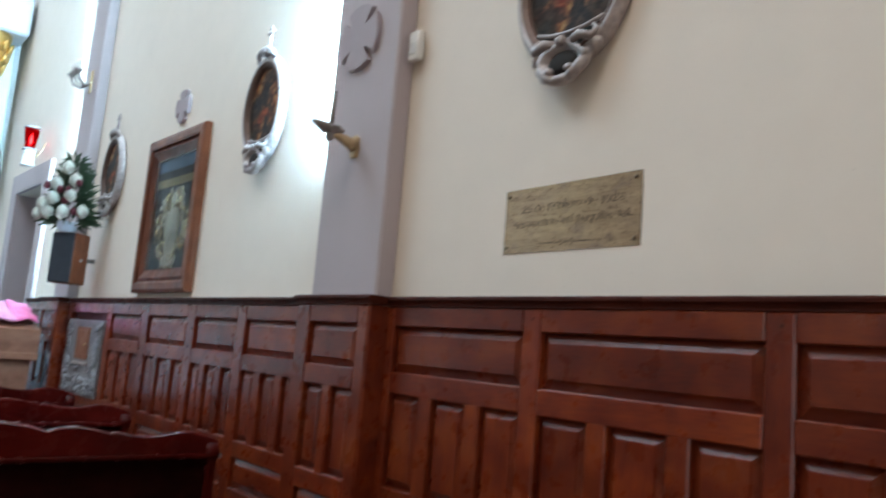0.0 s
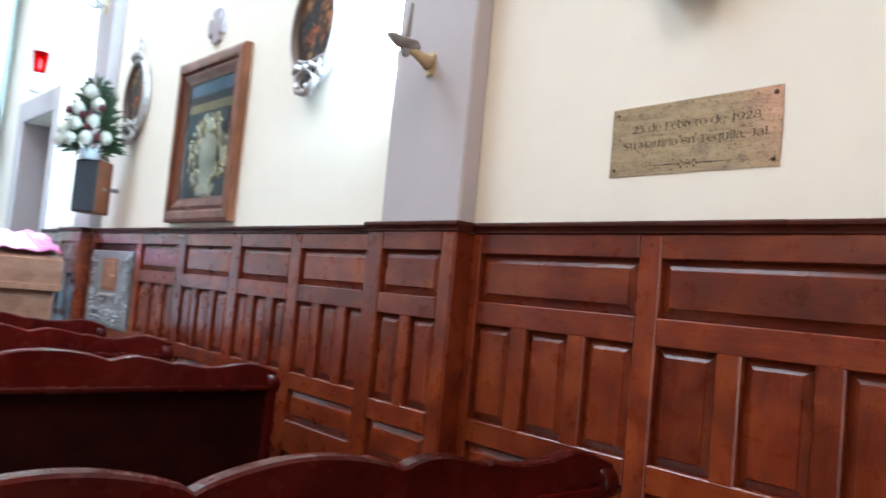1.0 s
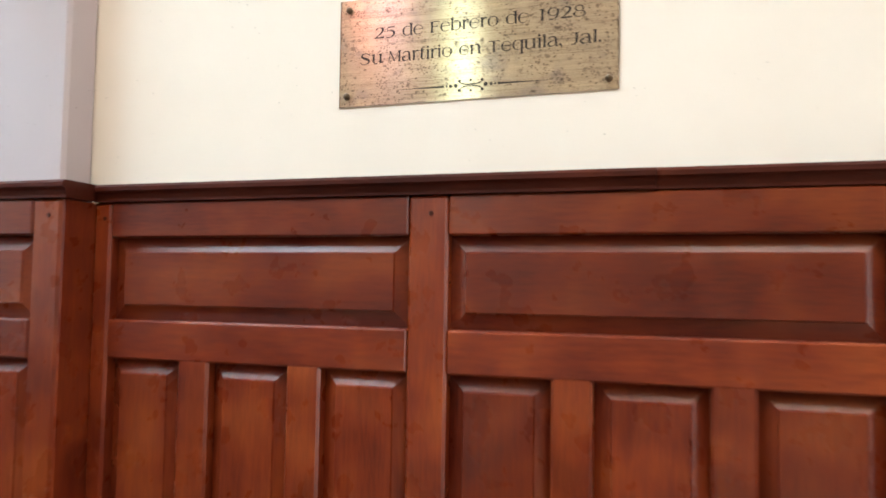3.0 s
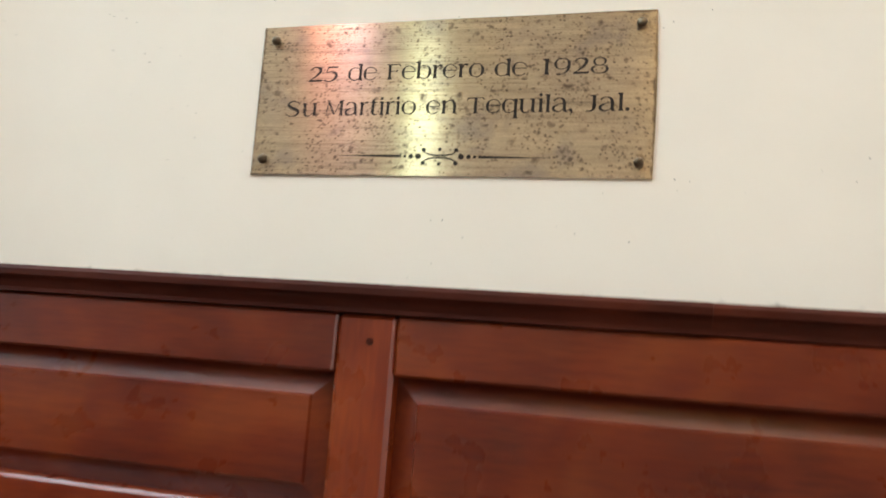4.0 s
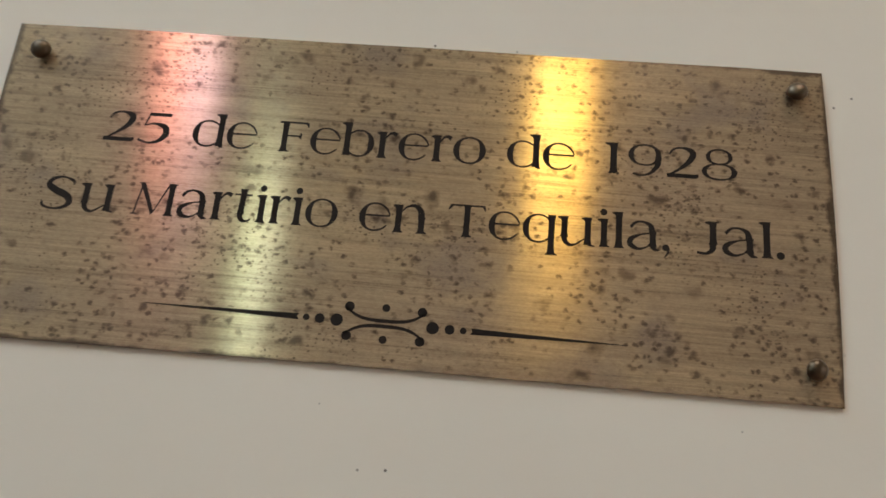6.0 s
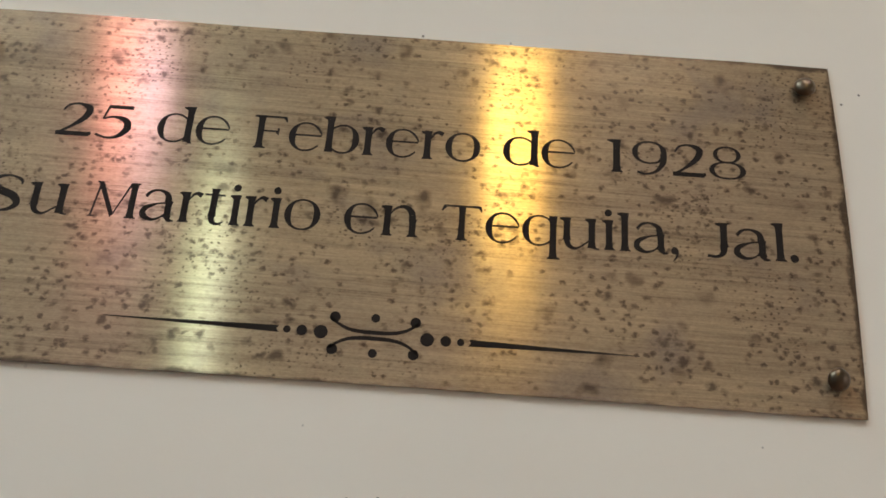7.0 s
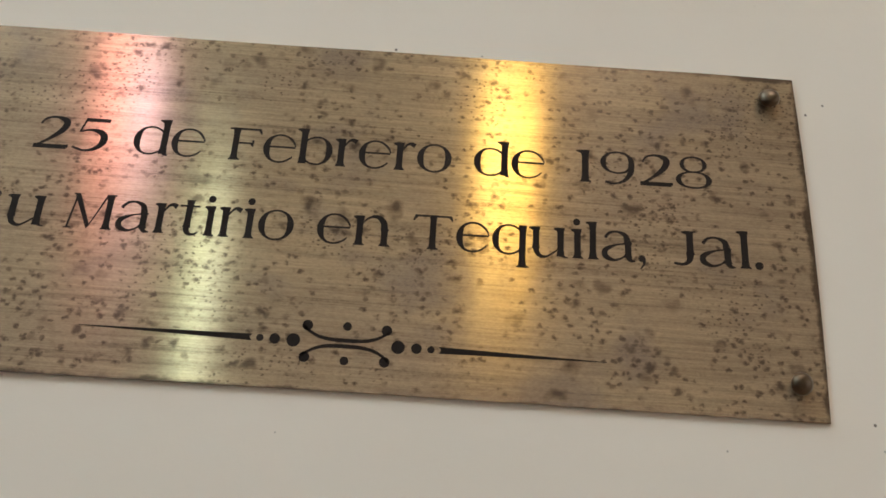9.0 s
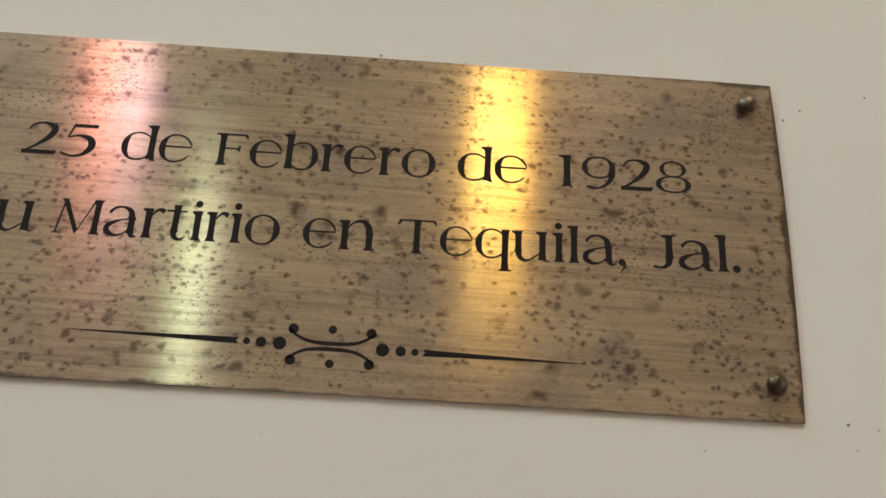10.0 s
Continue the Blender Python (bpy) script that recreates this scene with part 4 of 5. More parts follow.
# ---- consecration crosses ----
def flared_cross(x, y, z, r, label, half=34):
    outline = []
    for k in range(4):
        for i in range(7):
            a = math.pi / 2 * k + math.radians(-half + half / 3 * i)
            outline.append((r * math.cos(a), r * math.sin(a)))
        a = math.pi / 2 * k + math.pi / 4
        outline.append((r * 0.24 * math.cos(a), r * 0.24 * math.sin(a)))
    c = part("consecration_cross", prism(outline, 0.0, -0.015, bevel=0.004), CROSS_PLASTER)
    c.location = (x, y, z)
    return tagged(c, label, "cross", "crosses on the wall")


flared_cross(-0.640, -0.063, 2.215, 0.110, "mauve plaster cross with flared arms on the pilaster", 38)
flared_cross(-2.225, 0.0, 2.318, 0.084, "mauve plaster cross with flared arms above the display frame")

# ---- alarm sensor ----
sen = thing("alarm_sensor", "small white plastic alarm sensor in the pilaster corner", "sensor", (-0.404, 0, 2.142))
part("housing", box(-0.024, 0.024, -0.034, -0.010, -0.045, 0.045, 0.007, seg=3), PLASTIC, sen, "", True)
part("lens_window", box(-0.016, 0.016, -0.0372, -0.0342, -0.028, 0.008, 0.002), plain("milky_lens", (0.60, 0.58, 0.56), 0.3), sen)
part("wall_bracket", box(-0.012, 0.012, -0.013, 0.0, -0.02, 0.02, 0.002), PLASTIC, sen)

# ---- candle sconce on the pilaster ----
sc = thing("candle_sconce", "brass arm sconce with a leaf-shaped dish and a grey candle", "sconce", (-0.612, -0.063, 1.862))
sc.scale = (0.85, 1.0, 0.92)
part("wall_plate", prism([(-0.018, -0.045), (0.018, -0.045), (0.024, -0.02), (0.020, 0.022), (0.0, 0.034), (-0.020, 0.022), (-0.024, -0.02)], 0.0, -0.010, bevel=0.003), BRASS, sc)
part("arm", tube([(0, -0.008, -0.004), (0, -0.030, 0.002), (0, -0.062, 0.012), (0, -0.092, 0.018)], [0.026, 0.020, 0.014, 0.011], 14), BRASS, sc, "tapered brass arm", True)
bm = bmesh.new()
rim, low = [], []
for i in range(28):
    a = 2 * math.pi * i / 28
    r = 0.046 * (1 + 0.35 * max(0, math.cos(a + math.pi / 2)) ** 3 + 0.10 * math.cos(4 * a))
    rim.append(bm.verts.new((r * math.cos(a), -0.098 + r * math.sin(a), 0.030 + 0.012 * max(0, -math.sin(a)) ** 2)))
    low.append(bm.verts.new((0.4 * r * math.cos(a), -0.098 + 0.4 * r * math.sin(a), 0.014)))
for i in range(28):
    bm.faces.new((rim[i], rim[(i + 1) % 28], low[(i + 1) % 28], low[i]))
bm.faces.new(low)
dish = part("drip_dish", bm, IRON, sc, "dark leaf-shaped dish", True)
sol = dish.modifiers.new("thickness", "SOLIDIFY")
sol.thickness = 0.004
part("spike_cup", lathe([(0.004, -0.012), (0.013, -0.004), (0.014, 0.010), (0.012, 0.030), (0.009, 0.032)], 14, Matrix.Translation((0, -0.098, 0))), IRON, sc, "", True)
part("candle", tube([(0, -0.098, 0.02), (0.002, -0.096, 0.09), (0.004, -0.093, 0.158)], [0.0085, 0.0075, 0.0055], 12), CANDLE, sc, "thin grey candle", True)

# ---- glazed display frame ----
fx0, fx1, fz0, fz1 = -2.535, -1.868, 1.418, 2.178
df = thing("display_frame", "deep wooden display case with glass front holding a gilt relief", "display case", (fx0, 0, fz0))
W, H, FW = fx1 - fx0, fz1 - fz0, 0.088


def mitred(inset, wide, y_out, y_in, y_back):
    """One mitred rectangular moulding round the case."""
    bm = bmesh.new()
    o, i = inset, inset + wide

    def ring(d, y):
        return [bm.verts.new(p) for p in ((d, y, d), (W - d, y, d), (W - d, y, H - d), (d, y, H - d))]
    rings = [ring(o, y_back), ring(o, y_out), ring(o + wide * 0.3, y_out - 0.008), ring(i - wide * 0.2, y_in - 0.004), ring(i, y_in), ring(i, y_back)]
    for a, b in zip(rings, rings[1:]):
        for k in range(4):
            bm.faces.new((a[k], a[(k + 1) % 4], b[(k + 1) % 4], b[k]))
    return bm


om = part("outer_moulding", mitred(0, 0.052, -0.030, -0.036, 0.0), FRAME_WOOD, df)
part("inner_moulding", mitred(0.052, 0.060, -0.024, -0.014, 0.0), FRAME_WOOD, df)
part("back_board", box(0.10, W - 0.10, -0.004, -0.001, 0.10, H - 0.10), LINING_AND_SHADE, df)
pane = part("glass_pane", box(0.108, W - 0.108, -0.020, -0.0175, 0.108, H - 0.108), GLASS, df, "clear glass pane")
part("hinge", tube([(-0.006, -0.02, 0.18), (-0.006, -0.02, 0.24)], 0.006, 8), BRASS, om, "", True)
part("hinge", tube([(-0.006, -0.02, H - 0.24), (-0.006, -0.02, H - 0.18)], 0.006, 8), BRASS, om, "", True)
# the ivory figure and the gilt charms, low reliefs on the back board
rnd = random.Random(5)
cx = W * 0.54
bm = ball((cx, -0.008, 0.27), (0.078, 0.007, 0.155), None, 3, 0.12, 2)
ball((cx, -0.009, 0.435), (0.030, 0.007, 0.040), bm, 2)
ball((cx, -0.008, 0.150), (0.095, 0.006, 0.040), bm, 2, 0.3, 6)
for k in (-1, 1):
    ball((cx + k * 0.058, -0.010, 0.310), (0.026, 0.006, 0.075), bm, 2, 0.3, k + 3)
part("relief_shape", bm, IVORY, df, "plain ivory relief shape", True)
for i in range(150):
    a, q = rnd.uniform(0, 6.283), rnd.uniform(0.55, 1.0)
    u, v = cx + 0.20 * q * math.cos(a), 0.30 + 0.19 * q * math.sin(a)
    u = min(max(u, 0.125), W - 0.125)
    part("gilt_charm", ball((u, -0.0085, v), (rnd.uniform(0.006, 0.016), 0.0065, rnd.uniform(0.008, 0.028)), None, 1, 0.6, i), CHARM if i % 4 else IVORY, df, "small gilt votive charm", True)
# ochre and blue reflections in the glass, painted as bands on the back board
part("painted_reflection", box(0.112, W - 0.112, -0.0055, -0.0045, 0.510, 0.550), plain("ochre_reflection", (0.40, 0.29, 0.13), 0.6), df)
part("painted_reflection", box(0.112, W - 0.112, -0.0055, -0.0045, 0.590, H - 0.112), plain("blue_reflection", (0.10, 0.17, 0.30), 0.6), df)

# ---- the loudspeaker and the flowers on it ----
sp = thing("loudspeaker", "wall-mounted wooden loudspeaker cabinet with black grille front", "loudspeaker", (-3.26, -0.15, 1.458), 40)
sp.scale = (0.74, 0.95, 1.03)
cab = part("cabinet", box(-0.092, 0.092, -0.060, 0.080, 0, 0.275, 0.006), SPEAKER_WOOD, sp)
part("grille", box(-0.090, 0.090, -0.072, -0.060, 0.003, 0.272, 0.005), GRILLE, sp, "black cloth grille")
part("wall_bracket", tube([(0.02, 0.07, 0.14), (0.10, 0.135, 0.14)], 0.012, 10), IRON, sp)
part("knob", lathe([(0.008, 0), (0.009, 0.008), (0.006, 0.012)], 12, Matrix.Translation((0.092, 0.01, 0.13)) @ pose(0, 0, 0, 0, 90, 0)), IRON, cab)


def leafy(bm, base, tip, wide, seed=0):
    """One pointed, folded blade from base to tip."""
    b, t = Vector(base), Vector(tip)
    d = t - b
    side = d.cross(Vector((0.3, 1, 0.2))).normalized() * wide
    mid = b + d * 0.45 + Vector((0, -0.01, 0.01))
    vs = [bm.verts.new(p) for p in (b, mid + side, t, mid - side, mid + Vector((0, 0.004, -0.006)))]
    for q in ((0, 1, 4), (1, 2, 4), (2, 3, 4), (3, 0, 4)):
        bm.faces.new([vs[i] for i in q])


def bloom(bm, c, r, rnd, petals=26):
    """A full, layered flower head."""
    c = Vector(c)
    ball(c, r * 0.84, bm, 2)
    for i in range(petals):
        # even spread over the ball, each petal cupped towards the crown
        e = math.asin(1 - 1.7 * (i + 0.5) / petals)
        a = 2.39996 * i + rnd.uniform(-0.2, 0.2)
        d = Vector((math.cos(a) * math.cos(e), math.sin(a) * math.cos(e), math.sin(e)))
        u = d.cross(Vector((0.01, 0, 1))).normalized() * r * 0.22
        w = u.cross(d).normalized() * r * 0.30
        foot, tip = c + d * r * 0.74 - w * 0.6, c + d * r * rnd.uniform(0.97, 1.05) + w * 0.5
        vs = [bm.verts.new(p) for p in (foot - u, foot + u, tip + u * 0.7, tip + d * r * 0.04 + w * 0.3, tip - u * 0.7)]
        bm.faces.new(vs)


fl = thing("flower_arrangement", "tall arrangement of white chrysanthemums and dark foliage in a pale pot", "flowers", (-3.225, -0.19, 1.740), 50)
fl.scale = (0.74, 0.85, 0.92)
part("pot", lathe([(0.050, 0.0), (0.062, 0.012), (0.075, 0.055), (0.080, 0.060), (0.072, 0.058), (0.055, 0.02)], 24), POT, fl, "pale blue plastic pot", True)
rnd = random.Random(11)
bm = bmesh.new()
for i in range(330):
    a, h = rnd.uniform(0, 6.283), rnd.random()
    reach = 0.08 + 0.19 * (1 - h) ** 0.7
    z = 0.03 + 0.40 * h
    b = (0.3 * reach * math.cos(a), max(-0.3, 0.22 * reach * math.sin(a)), z)
    t = (reach * math.cos(a) * rnd.uniform(0.7, 1.15), min(0.05, max(-0.13, 0.5 * reach * math.sin(a))), z + rnd.uniform(-0.05, 0.09))
    leafy(bm, b, t, rnd.uniform(0.006, 0.016))
for i in range(46):
    a = rnd.uniform(-0.5, 0.9)
    leafy(bm, (0.05, 0.04, 0.20), (0.05 + 0.12 * math.sin(a), rnd.uniform(0.0, 0.07), 0.26 + 0.20 * math.cos(a)), 0.008)
part("foliage", bm, LEAF, fl, "dark green palm and leaf blades")
heads = ((0.02, 0.370), (0.085, 0.300), (-0.07, 0.270), (0.06, 0.205), (-0.09, 0.185), (-0.19, 0.150), (0.02, 0.105), (0.165, 0.115), (-0.22, 0.090), (-0.12, 0.095))
for hx, hz in heads:
    bm = bmesh.new()
    bloom(bm, (hx * 0.85, -0.125 + 0.25 * abs(hx), hz), 0.044, rnd, 60)
    part("white_bloom", bm, PETAL, fl, "white chrysanthemum head")
for i in range(7):
    bm = bmesh.new()
    h = rnd.uniform(0.08, 0.34)
    bloom(bm, (rnd.uniform(-0.22, 0.18) * (1.1 - h * 1.6), -0.12, h), 0.026, rnd, 26)
    part("dark_bloom", bm, DARK_PETAL, fl, "small maroon flower head")

# ---- silver relief panel in the wainscot ----
rl = thing("silver_relief_panel", "embossed silver sheet panel with a small wooden door in it", "relief panel", (-3.385, -0.050, 0.870))
rw, rh = 0.60, 0.400
part("sheet", box(0, rw, -0.012, 0.012, 0, rh, 0.003), SILVER_DARK, rl, "dull embossed silver sheet")
bm = bmesh.new()
rnd = random.Random(3)
for i in range(320):
    s = rnd.random()
    if s < 0.4:
        u, v = rnd.choice((rnd.uniform(0.01, 0.09), rnd.uniform(rw - 0.09, rw - 0.01))), rnd.uniform(0.02, rh - 0.02)
    else:
        u, v = rnd.uniform(0.02, rw - 0.02), rnd.uniform(0.01, 0.09 if s < 0.75 else 0.16)
    a = rnd.uniform(0, 3.14)
    d = 0.018
    tube([(u - d * math.cos(a), -0.012, v - d * math.sin(a)), (u + 0.004, -0.0165, v), (u + d * math.cos(a), -0.012, v + d * math.sin(a))], [0.002, 0.006, 0.002], 6, bm)
tagged(part("embossing", bm, SILVER_DARK, rl, "bright embossed leaves", True), kind="stuff")
sd = part("small_door", raised(0.20, 0.41, 0.19, 0.36, -0.010, -0.018, -0.022, 0.016), DESK_WOOD, rl, "small wooden door")
part("door_knob", ball((0.385, -0.026, 0.27), 0.006), BRASS, sd, "tiny brass knob", True)
part("door_sill", box(0.19, 0.42, -0.024, -0.012, 0.160, 0.174, 0.002), SILVER, rl)

# ---- sanctuary lamp ----
lamp = thing("sanctuary_lamp", "wall lamp with red glass cup over a white holder", "lamp", (-4.80, -0.12, 2.345))
lamp.scale = (0.82, 0.82, 0.95)
part("holder", lathe([(0.055, 0.0), (0.062, 0.012), (0.050, 0.03), (0.046, 0.10), (0.052, 0.115), (0.030, 0.118)], 24), PLASTIC, lamp, "white enamelled holder", True)
bm = lathe([(0.044, 0.140), (0.050, 0.19), (0.060, 0.26), (0.062, 0.295)], 24)
cup = part("glass_cup", bm, RED_GLASS, lamp, "red glass cup", True)
part("collar", lathe([(0.052, 0.118), (0.060, 0.124), (0.060, 0.134), (0.048, 0.138)], 24), IRON, cup, "", True)
part("rim", lathe([(0.060, 0.290), (0.067, 0.294), (0.067, 0.304), (0.060, 0.306)], 24), IRON, cup, "", True)
part("flame", lathe([(0.004, 0.165), (0.013, 0.19), (0.010, 0.22), (0.001, 0.25)], 12), FLAME, cup, "glowing flame", True)
part("wall_arm", tube([(0, 0.12, 0.20), (0.03, 0.09, 0.13), (0.02, 0.04, 0.06)], 0.006, 8), BRASS, lamp, "", True)

# ---- iron wall bracket on the far pilaster ----
ib = thing("iron_candle_bracket", "wrought iron candle bracket with scrolled arms", "candle bracket", (-3.66, -0.063, 2.74))
ib.scale = (0.72, 0.8, 0.72)
part("wall_plate", prism([(-0.03, -0.10), (0.03, -0.10), (0.04, 0.0), (0.03, 0.10), (-0.03, 0.10), (-0.04, 0.0)], 0, -0.012, bevel=0.003), BRASS, ib)
for s in (-1, 0, 1):
    arm = part("arm", tube([(0, -0.012, -0.02), (s * 0.05, -0.06, -0.06), (s * 0.10, -0.11, -0.03), (s * 0.10, -0.13, 0.03)], 0.010, 8), IRON, ib, "", True)
    cup = part("cup", lathe([(0.008, 0.02), (0.028, 0.045), (0.030, 0.055), (0.012, 0.050)], 14, Matrix.Translation((s * 0.10, -0.13, 0.0))), IRON, ib, "", True)
    part("candle", lathe([(0.011, 0.05), (0.011, 0.14), (0.004, 0.145)], 12, Matrix.Translation((s * 0.10, -0.13, 0.0))), PLASTIC, cup, "short white candle", True)

# ---- pews ----
def pew_top(u):
    """Height of the scalloped back at u metres from the pew's end."""
    c = abs(u - 1.62)
    v = 1.62 - c
    if v < 0.13:
        return 0.896 + 0.030 * math.sin(math.pi / 2 * v / 0.13)
    if v < 0.345:
        return 0.925 - 0.013 * math.sin(math.pi * (v - 0.13) / 0.215) ** 1.2
    if v < 0.530:
        w = (v - 0.345) / 0.185
        return 0.919 + 0.009 * w + 0.017 * math.sin(math.pi * w ** 1.35) ** 0.8
    if v < 0.865:
        return 0.924 + 0.032 * math.sin(math.pi * (v - 0.53) / 0.335) ** 0.75
    if v < 1.20:
        return 0.927 + 0.034 * math.sin(math.pi * (v - 0.865) / 0.335) ** 0.8
    return 0.927 + 0.050 * math.sin(math.pi * min(1, (v - 1.20) / 0.84)) ** 0.8


def pew(x, y, label):
    p = thing("pew", label, "pew", (x, y, 0), group="pews along the wall")
    L, n = 3.24, 240
    # crest board: thick rounded scallops
    bm = bmesh.new()
    rows = []
    for i in range(n + 1):
        u = L * i / n
        z = pew_top(u)
        rows.append([bm.verts.new((dx, -u, zz)) for dx, zz in ((-0.016, 0.845), (-0.016, z - 0.005), (-0.012, z - 0.0005), (0.0, z), (0.011, z - 0.0005), (0.016, z - 0.005), (0.016, 0.845))])
    for a, b in zip(rows, rows[1:]):
        for k in range(7):
            bm.faces.new((a[k], a[(k + 1) % 7], b[(k + 1) % 7], b[k]))
    bm.faces.new(rows[0]), bm.faces.new(rows[-1])
    part("crest_board", bm, PEW, p, "scalloped glossy crest board")
    part("back_rail", box(-0.004, 0.030, -L, -0.002, 0.838, 0.856, 0.006, seg=2), PEW, p)
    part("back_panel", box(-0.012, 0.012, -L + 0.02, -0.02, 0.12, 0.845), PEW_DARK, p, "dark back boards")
    part("seat", box(-0.44, -0.016, -L + 0.03, -0.03, 0.415, 0.445, 0.008, seg=2), PEW, p)
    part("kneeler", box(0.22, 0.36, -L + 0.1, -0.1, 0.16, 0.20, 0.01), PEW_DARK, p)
    for v in (0.0, L - 0.04):
        eb = part("end_board", box(-0.46, 0.024, -v - 0.04, -v, 0.0, 0.66, 0.01), PEW, p)
        part("end_scroll", lathe([(0.030, -0.022), (0.034, -0.018), (0.034, 0.018), (0.030, 0.022), (0.012, 0.024)], 20, Matrix.Translation((0.0, -v - 0.02, 0.858)) @ pose(0, 0, 0, 90, 0, 0)), PEW, eb, "", True)
        part("end_post", box(-0.03, 0.026, -v - 0.038, -v - 0.002, 0.60, 0.862, 0.008), PEW, eb)
    return p


first = pew(0.17, -0.165, "dark red varnished wooden pew with a scalloped back")
for px in (-1.15, -2.0, -2.80):
    copy_thing(first, pose(px, -0.15, 0))

# ---- lectern desk with folded cloths ----
dk = thing("lectern_desk", "light brown wooden desk with a sloping top near the altar", "desk", (-3.46, -0.19, 0.26))
part("body", box(-0.36, -0.03, -0.35, -0.02, 0, 0.76, 0.006), DESK_WOOD, dk)
part("front_panel", raised(-0.30, -0.10, 0.1, 0.6, -0.35, -0.36, -0.365, 0.03), DESK_WOOD, dk)
bm = bmesh.new()
top = [(0.0, 0.80), (0.0, 0.93), (-0.40, 1.06), (-0.40, 0.80)]
a = [bm.verts.new((x, -0.38, z)) for x, z in top]
b = [bm.verts.new((x, 0.005, z)) for x, z in top]
bm.faces.new(a), bm.faces.new(b[::-1])
for i in range(4):
    bm.faces.new((a[i], b[i], b[(i + 1) % 4], a[(i + 1) % 4]))
part("sloping_box", bm, DESK_WOOD, dk)
part("lip", box(-0.01, 0.015, -0.385, 0.008, 0.76, 0.80, 0.005), DESK_WOOD, dk)


cb = part("hanging_cable", tube([(-3.452, -0.150, 1.08), (-3.440, -0.140, 1.00), (-3.446, -0.150, 0.86), (-3.440, -0.165, 0.66), (-3.445, -0.16, 0.50), (-3.430, -0.18, 0.304)], 0.008, 8), CABLE, None, "black cable hanging down beside the wooden desk", True)
tagged(cb, category="cable")


def drape(name, material, x0, x1, y0, y1, z0, z1, rows, seed, label):
    """A folded cloth on the slope between the heights z0 and z1."""
    bm = bmesh.new()
    g = []
    for i in range(rows + 1):
        r = []
        for j in range(rows + 1):
            u, v = i / rows, j / rows
            x, y = x0 + (x1 - x0) * u, y0 + (y1 - y0) * v
            r.append(bm.verts.new((x, y, z0 + (z1 - z0) * u + 0.012 + 0.020 * noise.noise(Vector((x * 14 + seed, y * 18, seed))))))
        g.append(r)
    for i in range(rows):
        for j in range(rows):
            bm.faces.new((g[i][j], g[i + 1][j], g[i + 1][j + 1], g[i][j + 1]))
    ob = part(name, bm, material, None, label, True)
    ob.modifiers.new("thickness", "SOLIDIFY").thickness = 0.006
    return tagged(ob, category="cloth")


drape("folded_cloth", PALE_PINK, -3.48, -3.84, -0.53, -0.31, 1.218, 1.322, 14, 1.0, "pale pink cloth folded on the sloping desk")
drape("folded_cloth", PINK, -3.49, -3.84, -0.31, -0.195, 1.224, 1.326, 12, 5.0, "bright pink cloth folded on the sloping desk")
drape("folded_cloth", RED_CLOTH, -3.475, -3.82, -0.565, -0.535, 1.210, 1.310, 8, 9.0, "red cloth edge on the sloping desk")

# ---- altar table with lilies ----
at = thing("altar_table", "altar table under a pale blue cloth", "altar", (-5.0, -1.05, 0.30))
part("tabletop", box(-0.36, 0.36, -0.70, 0.72, 0.96, 1.0, 0.006), DESK_WOOD, at)
bm = bmesh.new()
ring = []
per = [(-0.365 + 0.73 * i / 12, -0.705) for i in range(12)] + [(0.365, -0.705 + 1.43 * i / 20) for i in range(20)] + [(0.365 - 0.73 * i / 12, 0.725) for i in range(12)] + [(-0.365, 0.725 - 1.43 * i / 20) for i in range(20)]
for z, k in ((1.006, 0.0), (0.99, 0.5), (0.6, 1.0), (0.02, 1.6)):
    ring.append([bm.verts.new((x * (1 + 0.012 * k) + 0.008 * k * math.sin(9 * y), y * (1 + 0.006 * k) + 0.008 * k * math.sin(11 * x), z)) for x, y in per])
for a, b in zip(ring, ring[1:]):
    for i in range(len(per)):
        bm.faces.new((a[i], a[(i + 1) % len(per)], b[(i + 1) % len(per)], b[i]))
bm.faces.new(ring[0])
part("altar_cloth", bm, CLOTH, at, "pale blue hanging cloth", True)

lv = thing("lily_vase", "glass vase of white lilies on the altar cloth", "flowers", (-4.85, -0.47, 1.309))
part("vase", lathe([(0.035, 0), (0.045, 0.01), (0.040, 0.10), (0.050, 0.16), (0.046, 0.16), (0.036, 0.10), (0.030, 0.012)], 20), plain("green_glass_vase", (0.16, 0.22, 0.18), 0.15), lv, "", True)
rnd = random.Random(21)
bm = bmesh.new()
for i in range(70):
    a, e = rnd.uniform(0, 6.283), rnd.uniform(0.1, 1.4)
    r = rnd.uniform(0.12, 0.24)
    leafy(bm, (0, 0, 0.14), (r * math.cos(a) * math.cos(e), r * math.sin(a) * math.cos(e), 0.14 + r * math.sin(e)), 0.010)
part("leaves", bm, LEAF, lv)
for i in range(9):
    a, e = rnd.uniform(0, 6.283), rnd.uniform(0.2, 1.4)
    bm = bmesh.new()
    c = Vector((0.17 * math.cos(a) * math.cos(e), 0.17 * math.sin(a) * math.cos(e), 0.16 + 0.17 * math.sin(e)))
    for k in range(6):
        b = 6.283 * k / 6
        leafy(bm, c, c + Vector((0.06 * math.cos(b), 0.06 * math.sin(b), 0.05)), 0.016)
    part("lily", bm, PETAL, lv, "white lily head")

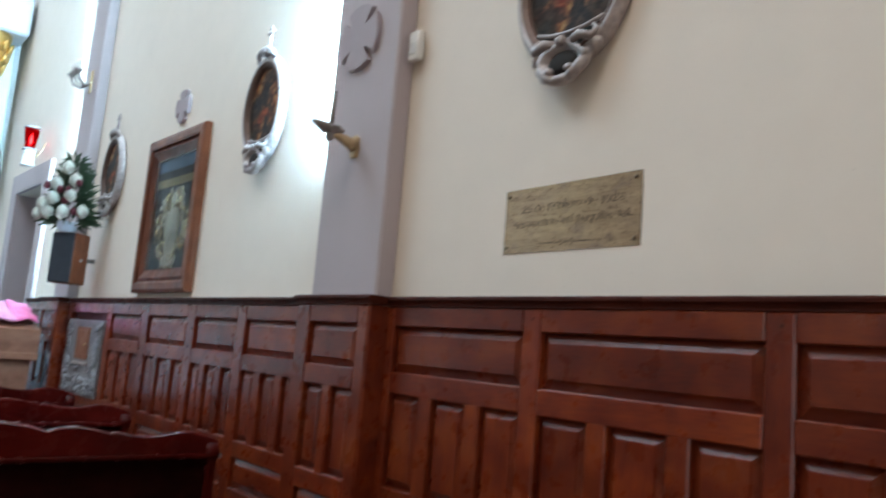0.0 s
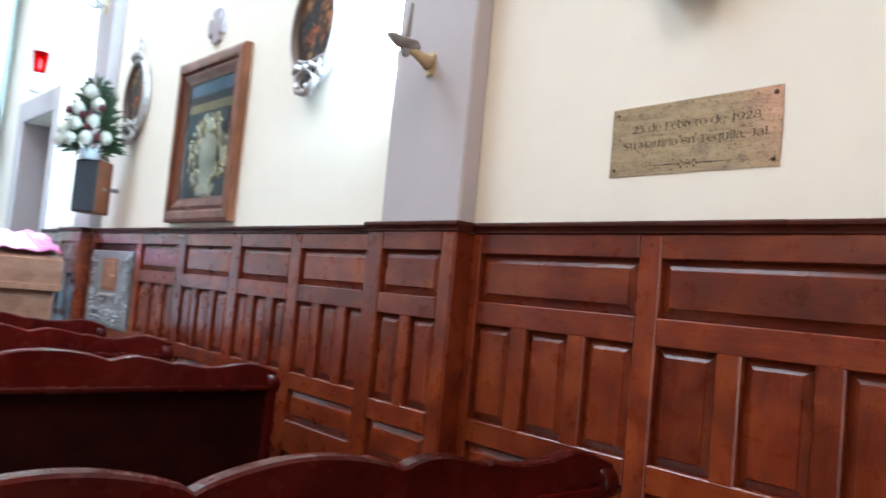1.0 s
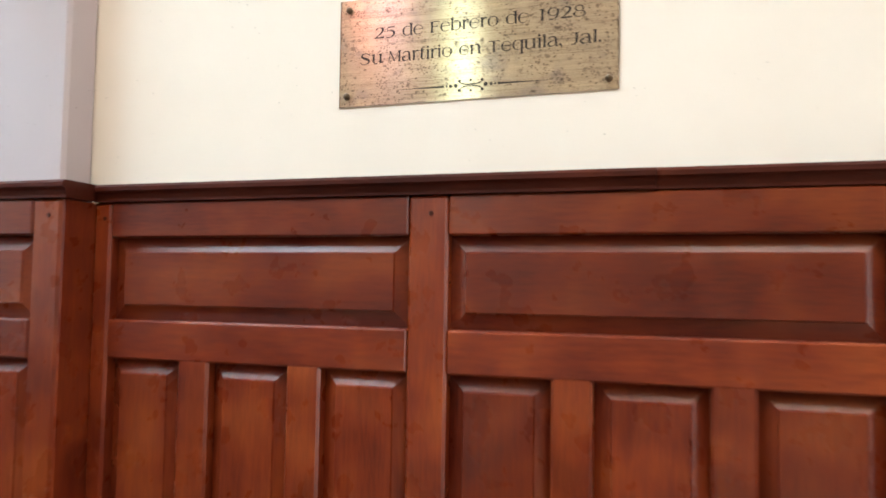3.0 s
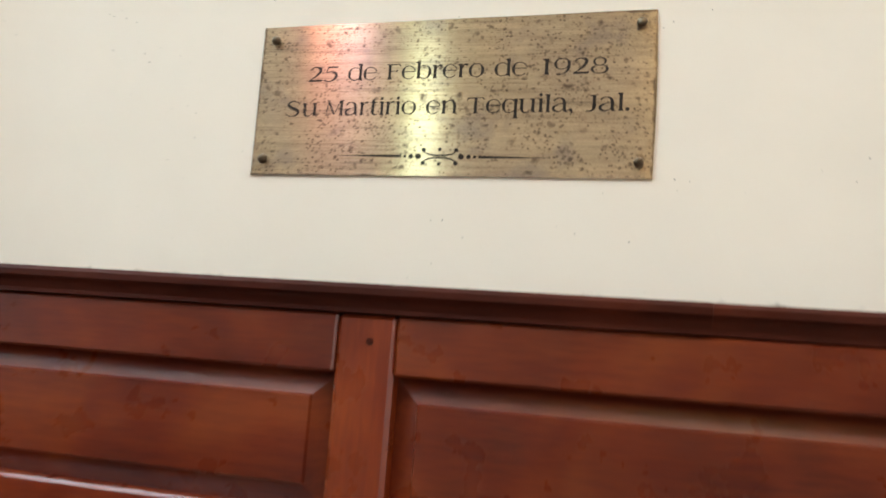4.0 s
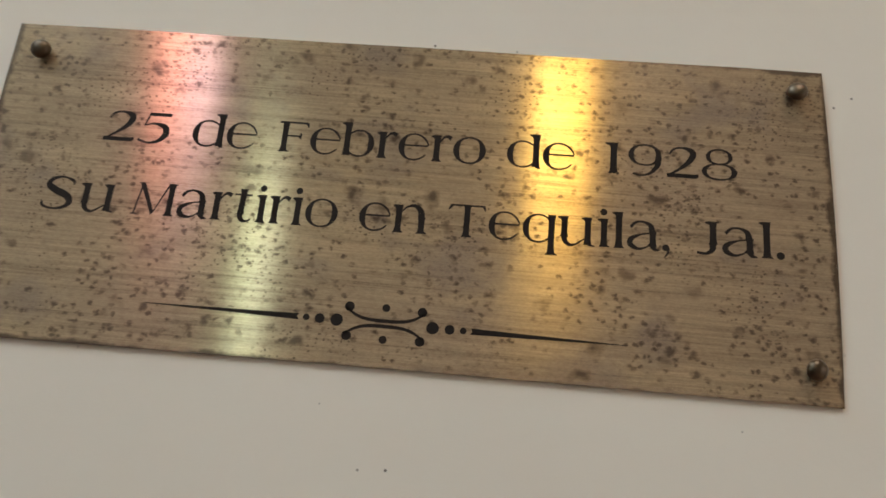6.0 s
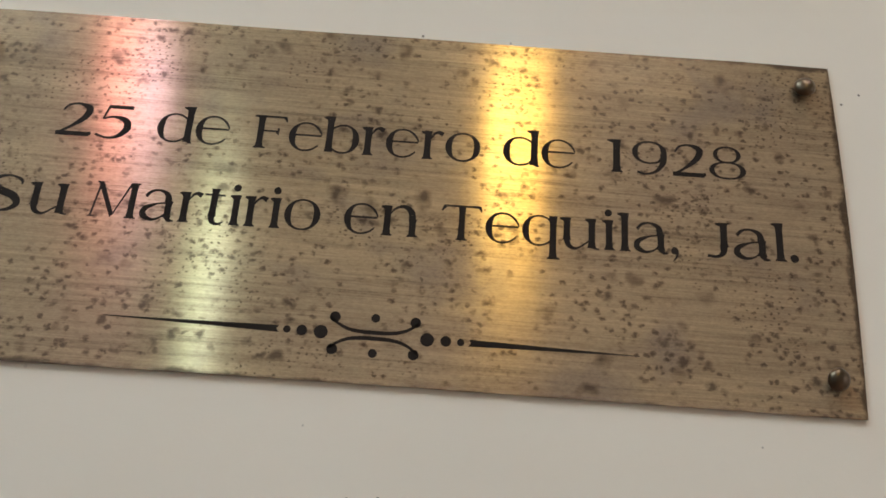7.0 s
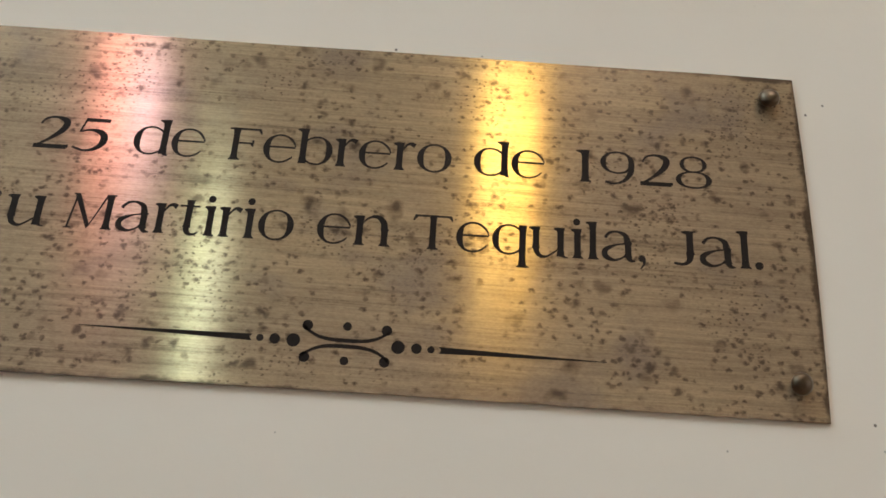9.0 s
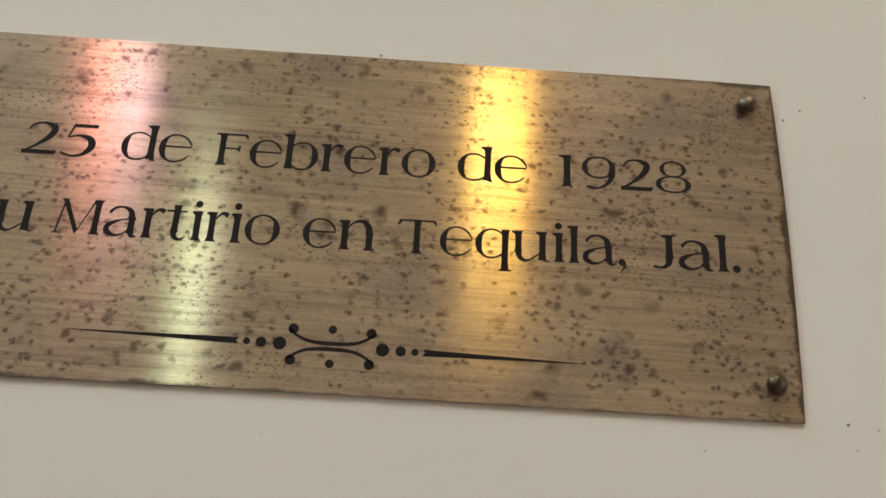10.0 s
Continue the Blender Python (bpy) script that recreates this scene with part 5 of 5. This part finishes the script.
# ---- altarpiece column ----
co = thing("altar_column", "grey marble column with pale bands and a gilded capital", "column", (-6.05, -0.30, 0.30))
part("pedestal", box(-0.15, 0.15, -0.15, 0.15, 0, 0.80, 0.012), STONE_PALE, co)
part("base", lathe([(0.14, 0.80), (0.14, 0.84), (0.115, 0.86), (0.125, 0.90), (0.105, 0.92)], 28), GOLD, co, "gilded base", True)
for za, zb, mm in ((0.92, 1.30, STONE), (1.30, 1.62, STONE_PALE), (1.62, 2.02, STONE), (2.02, 2.24, STONE_PALE), (2.24, 2.98, STONE)):
    part("shaft_drum", lathe([(0.101, za), (0.101, zb)], 48), mm, co)
bm = lathe([(0.100, 2.98), (0.112, 3.00), (0.108, 3.04), (0.135, 3.18), (0.165, 3.30), (0.165, 3.34)], 28)
rnd = random.Random(8)
for k in range(3):
    for i in range(10):
        a = 6.283 * (i + 0.5 * k) / 10
        z, r = 3.06 + 0.09 * k, 0.118 + 0.018 * k
        tube([(r * math.cos(a), r * math.sin(a), z - 0.06), ((r + 0.014) * math.cos(a), (r + 0.014) * math.sin(a), z), ((r + 0.034) * math.cos(a), (r + 0.034) * math.sin(a), z + 0.03)], [0.022, 0.020, 0.007], 6, bm)
part("capital", bm, GOLD, co, "gilded leafy capital", True)
part("entablature", box(-0.2, 0.18, -0.3, 0.26, 3.34, 3.75, 0.02), STONE_PALE, co)
# painted white in place of the bright light beside the column
structure("trim_altarpiece", box(-6.398, -6.22, -0.24, -0.07, 0.302, NAVE_Z - 0.01, 0.006), LIT_STRIP, "plaster strip kept white for the lit wall at the altarpiece edge")

# ---- glowing tubes added out of sight behind the pilasters, to brighten the wall ----
for tx, ty, z0, z1 in ((-0.802, -0.036, 1.92, 5.0), (-3.818, -0.034, 1.62, 5.0)):
    tl = thing("tube_light", "unseen glowing tube added behind the pilaster to brighten the wall", "light", (tx, ty, z0), group="tube lights")
    part("tube", lathe([(0.009, 0), (0.010, 0.01), (0.010, z1 - z0 - 0.01), (0.009, z1 - z0)], 12), HIDDEN_GLOW, tl, "glowing tube", True)
    for zz in (0.0, z1 - z0):
        part("end_clip", box(-0.004, 0.018, -0.012, 0.012, zz - 0.02, zz + 0.02, 0.002), PLASTIC, tl)
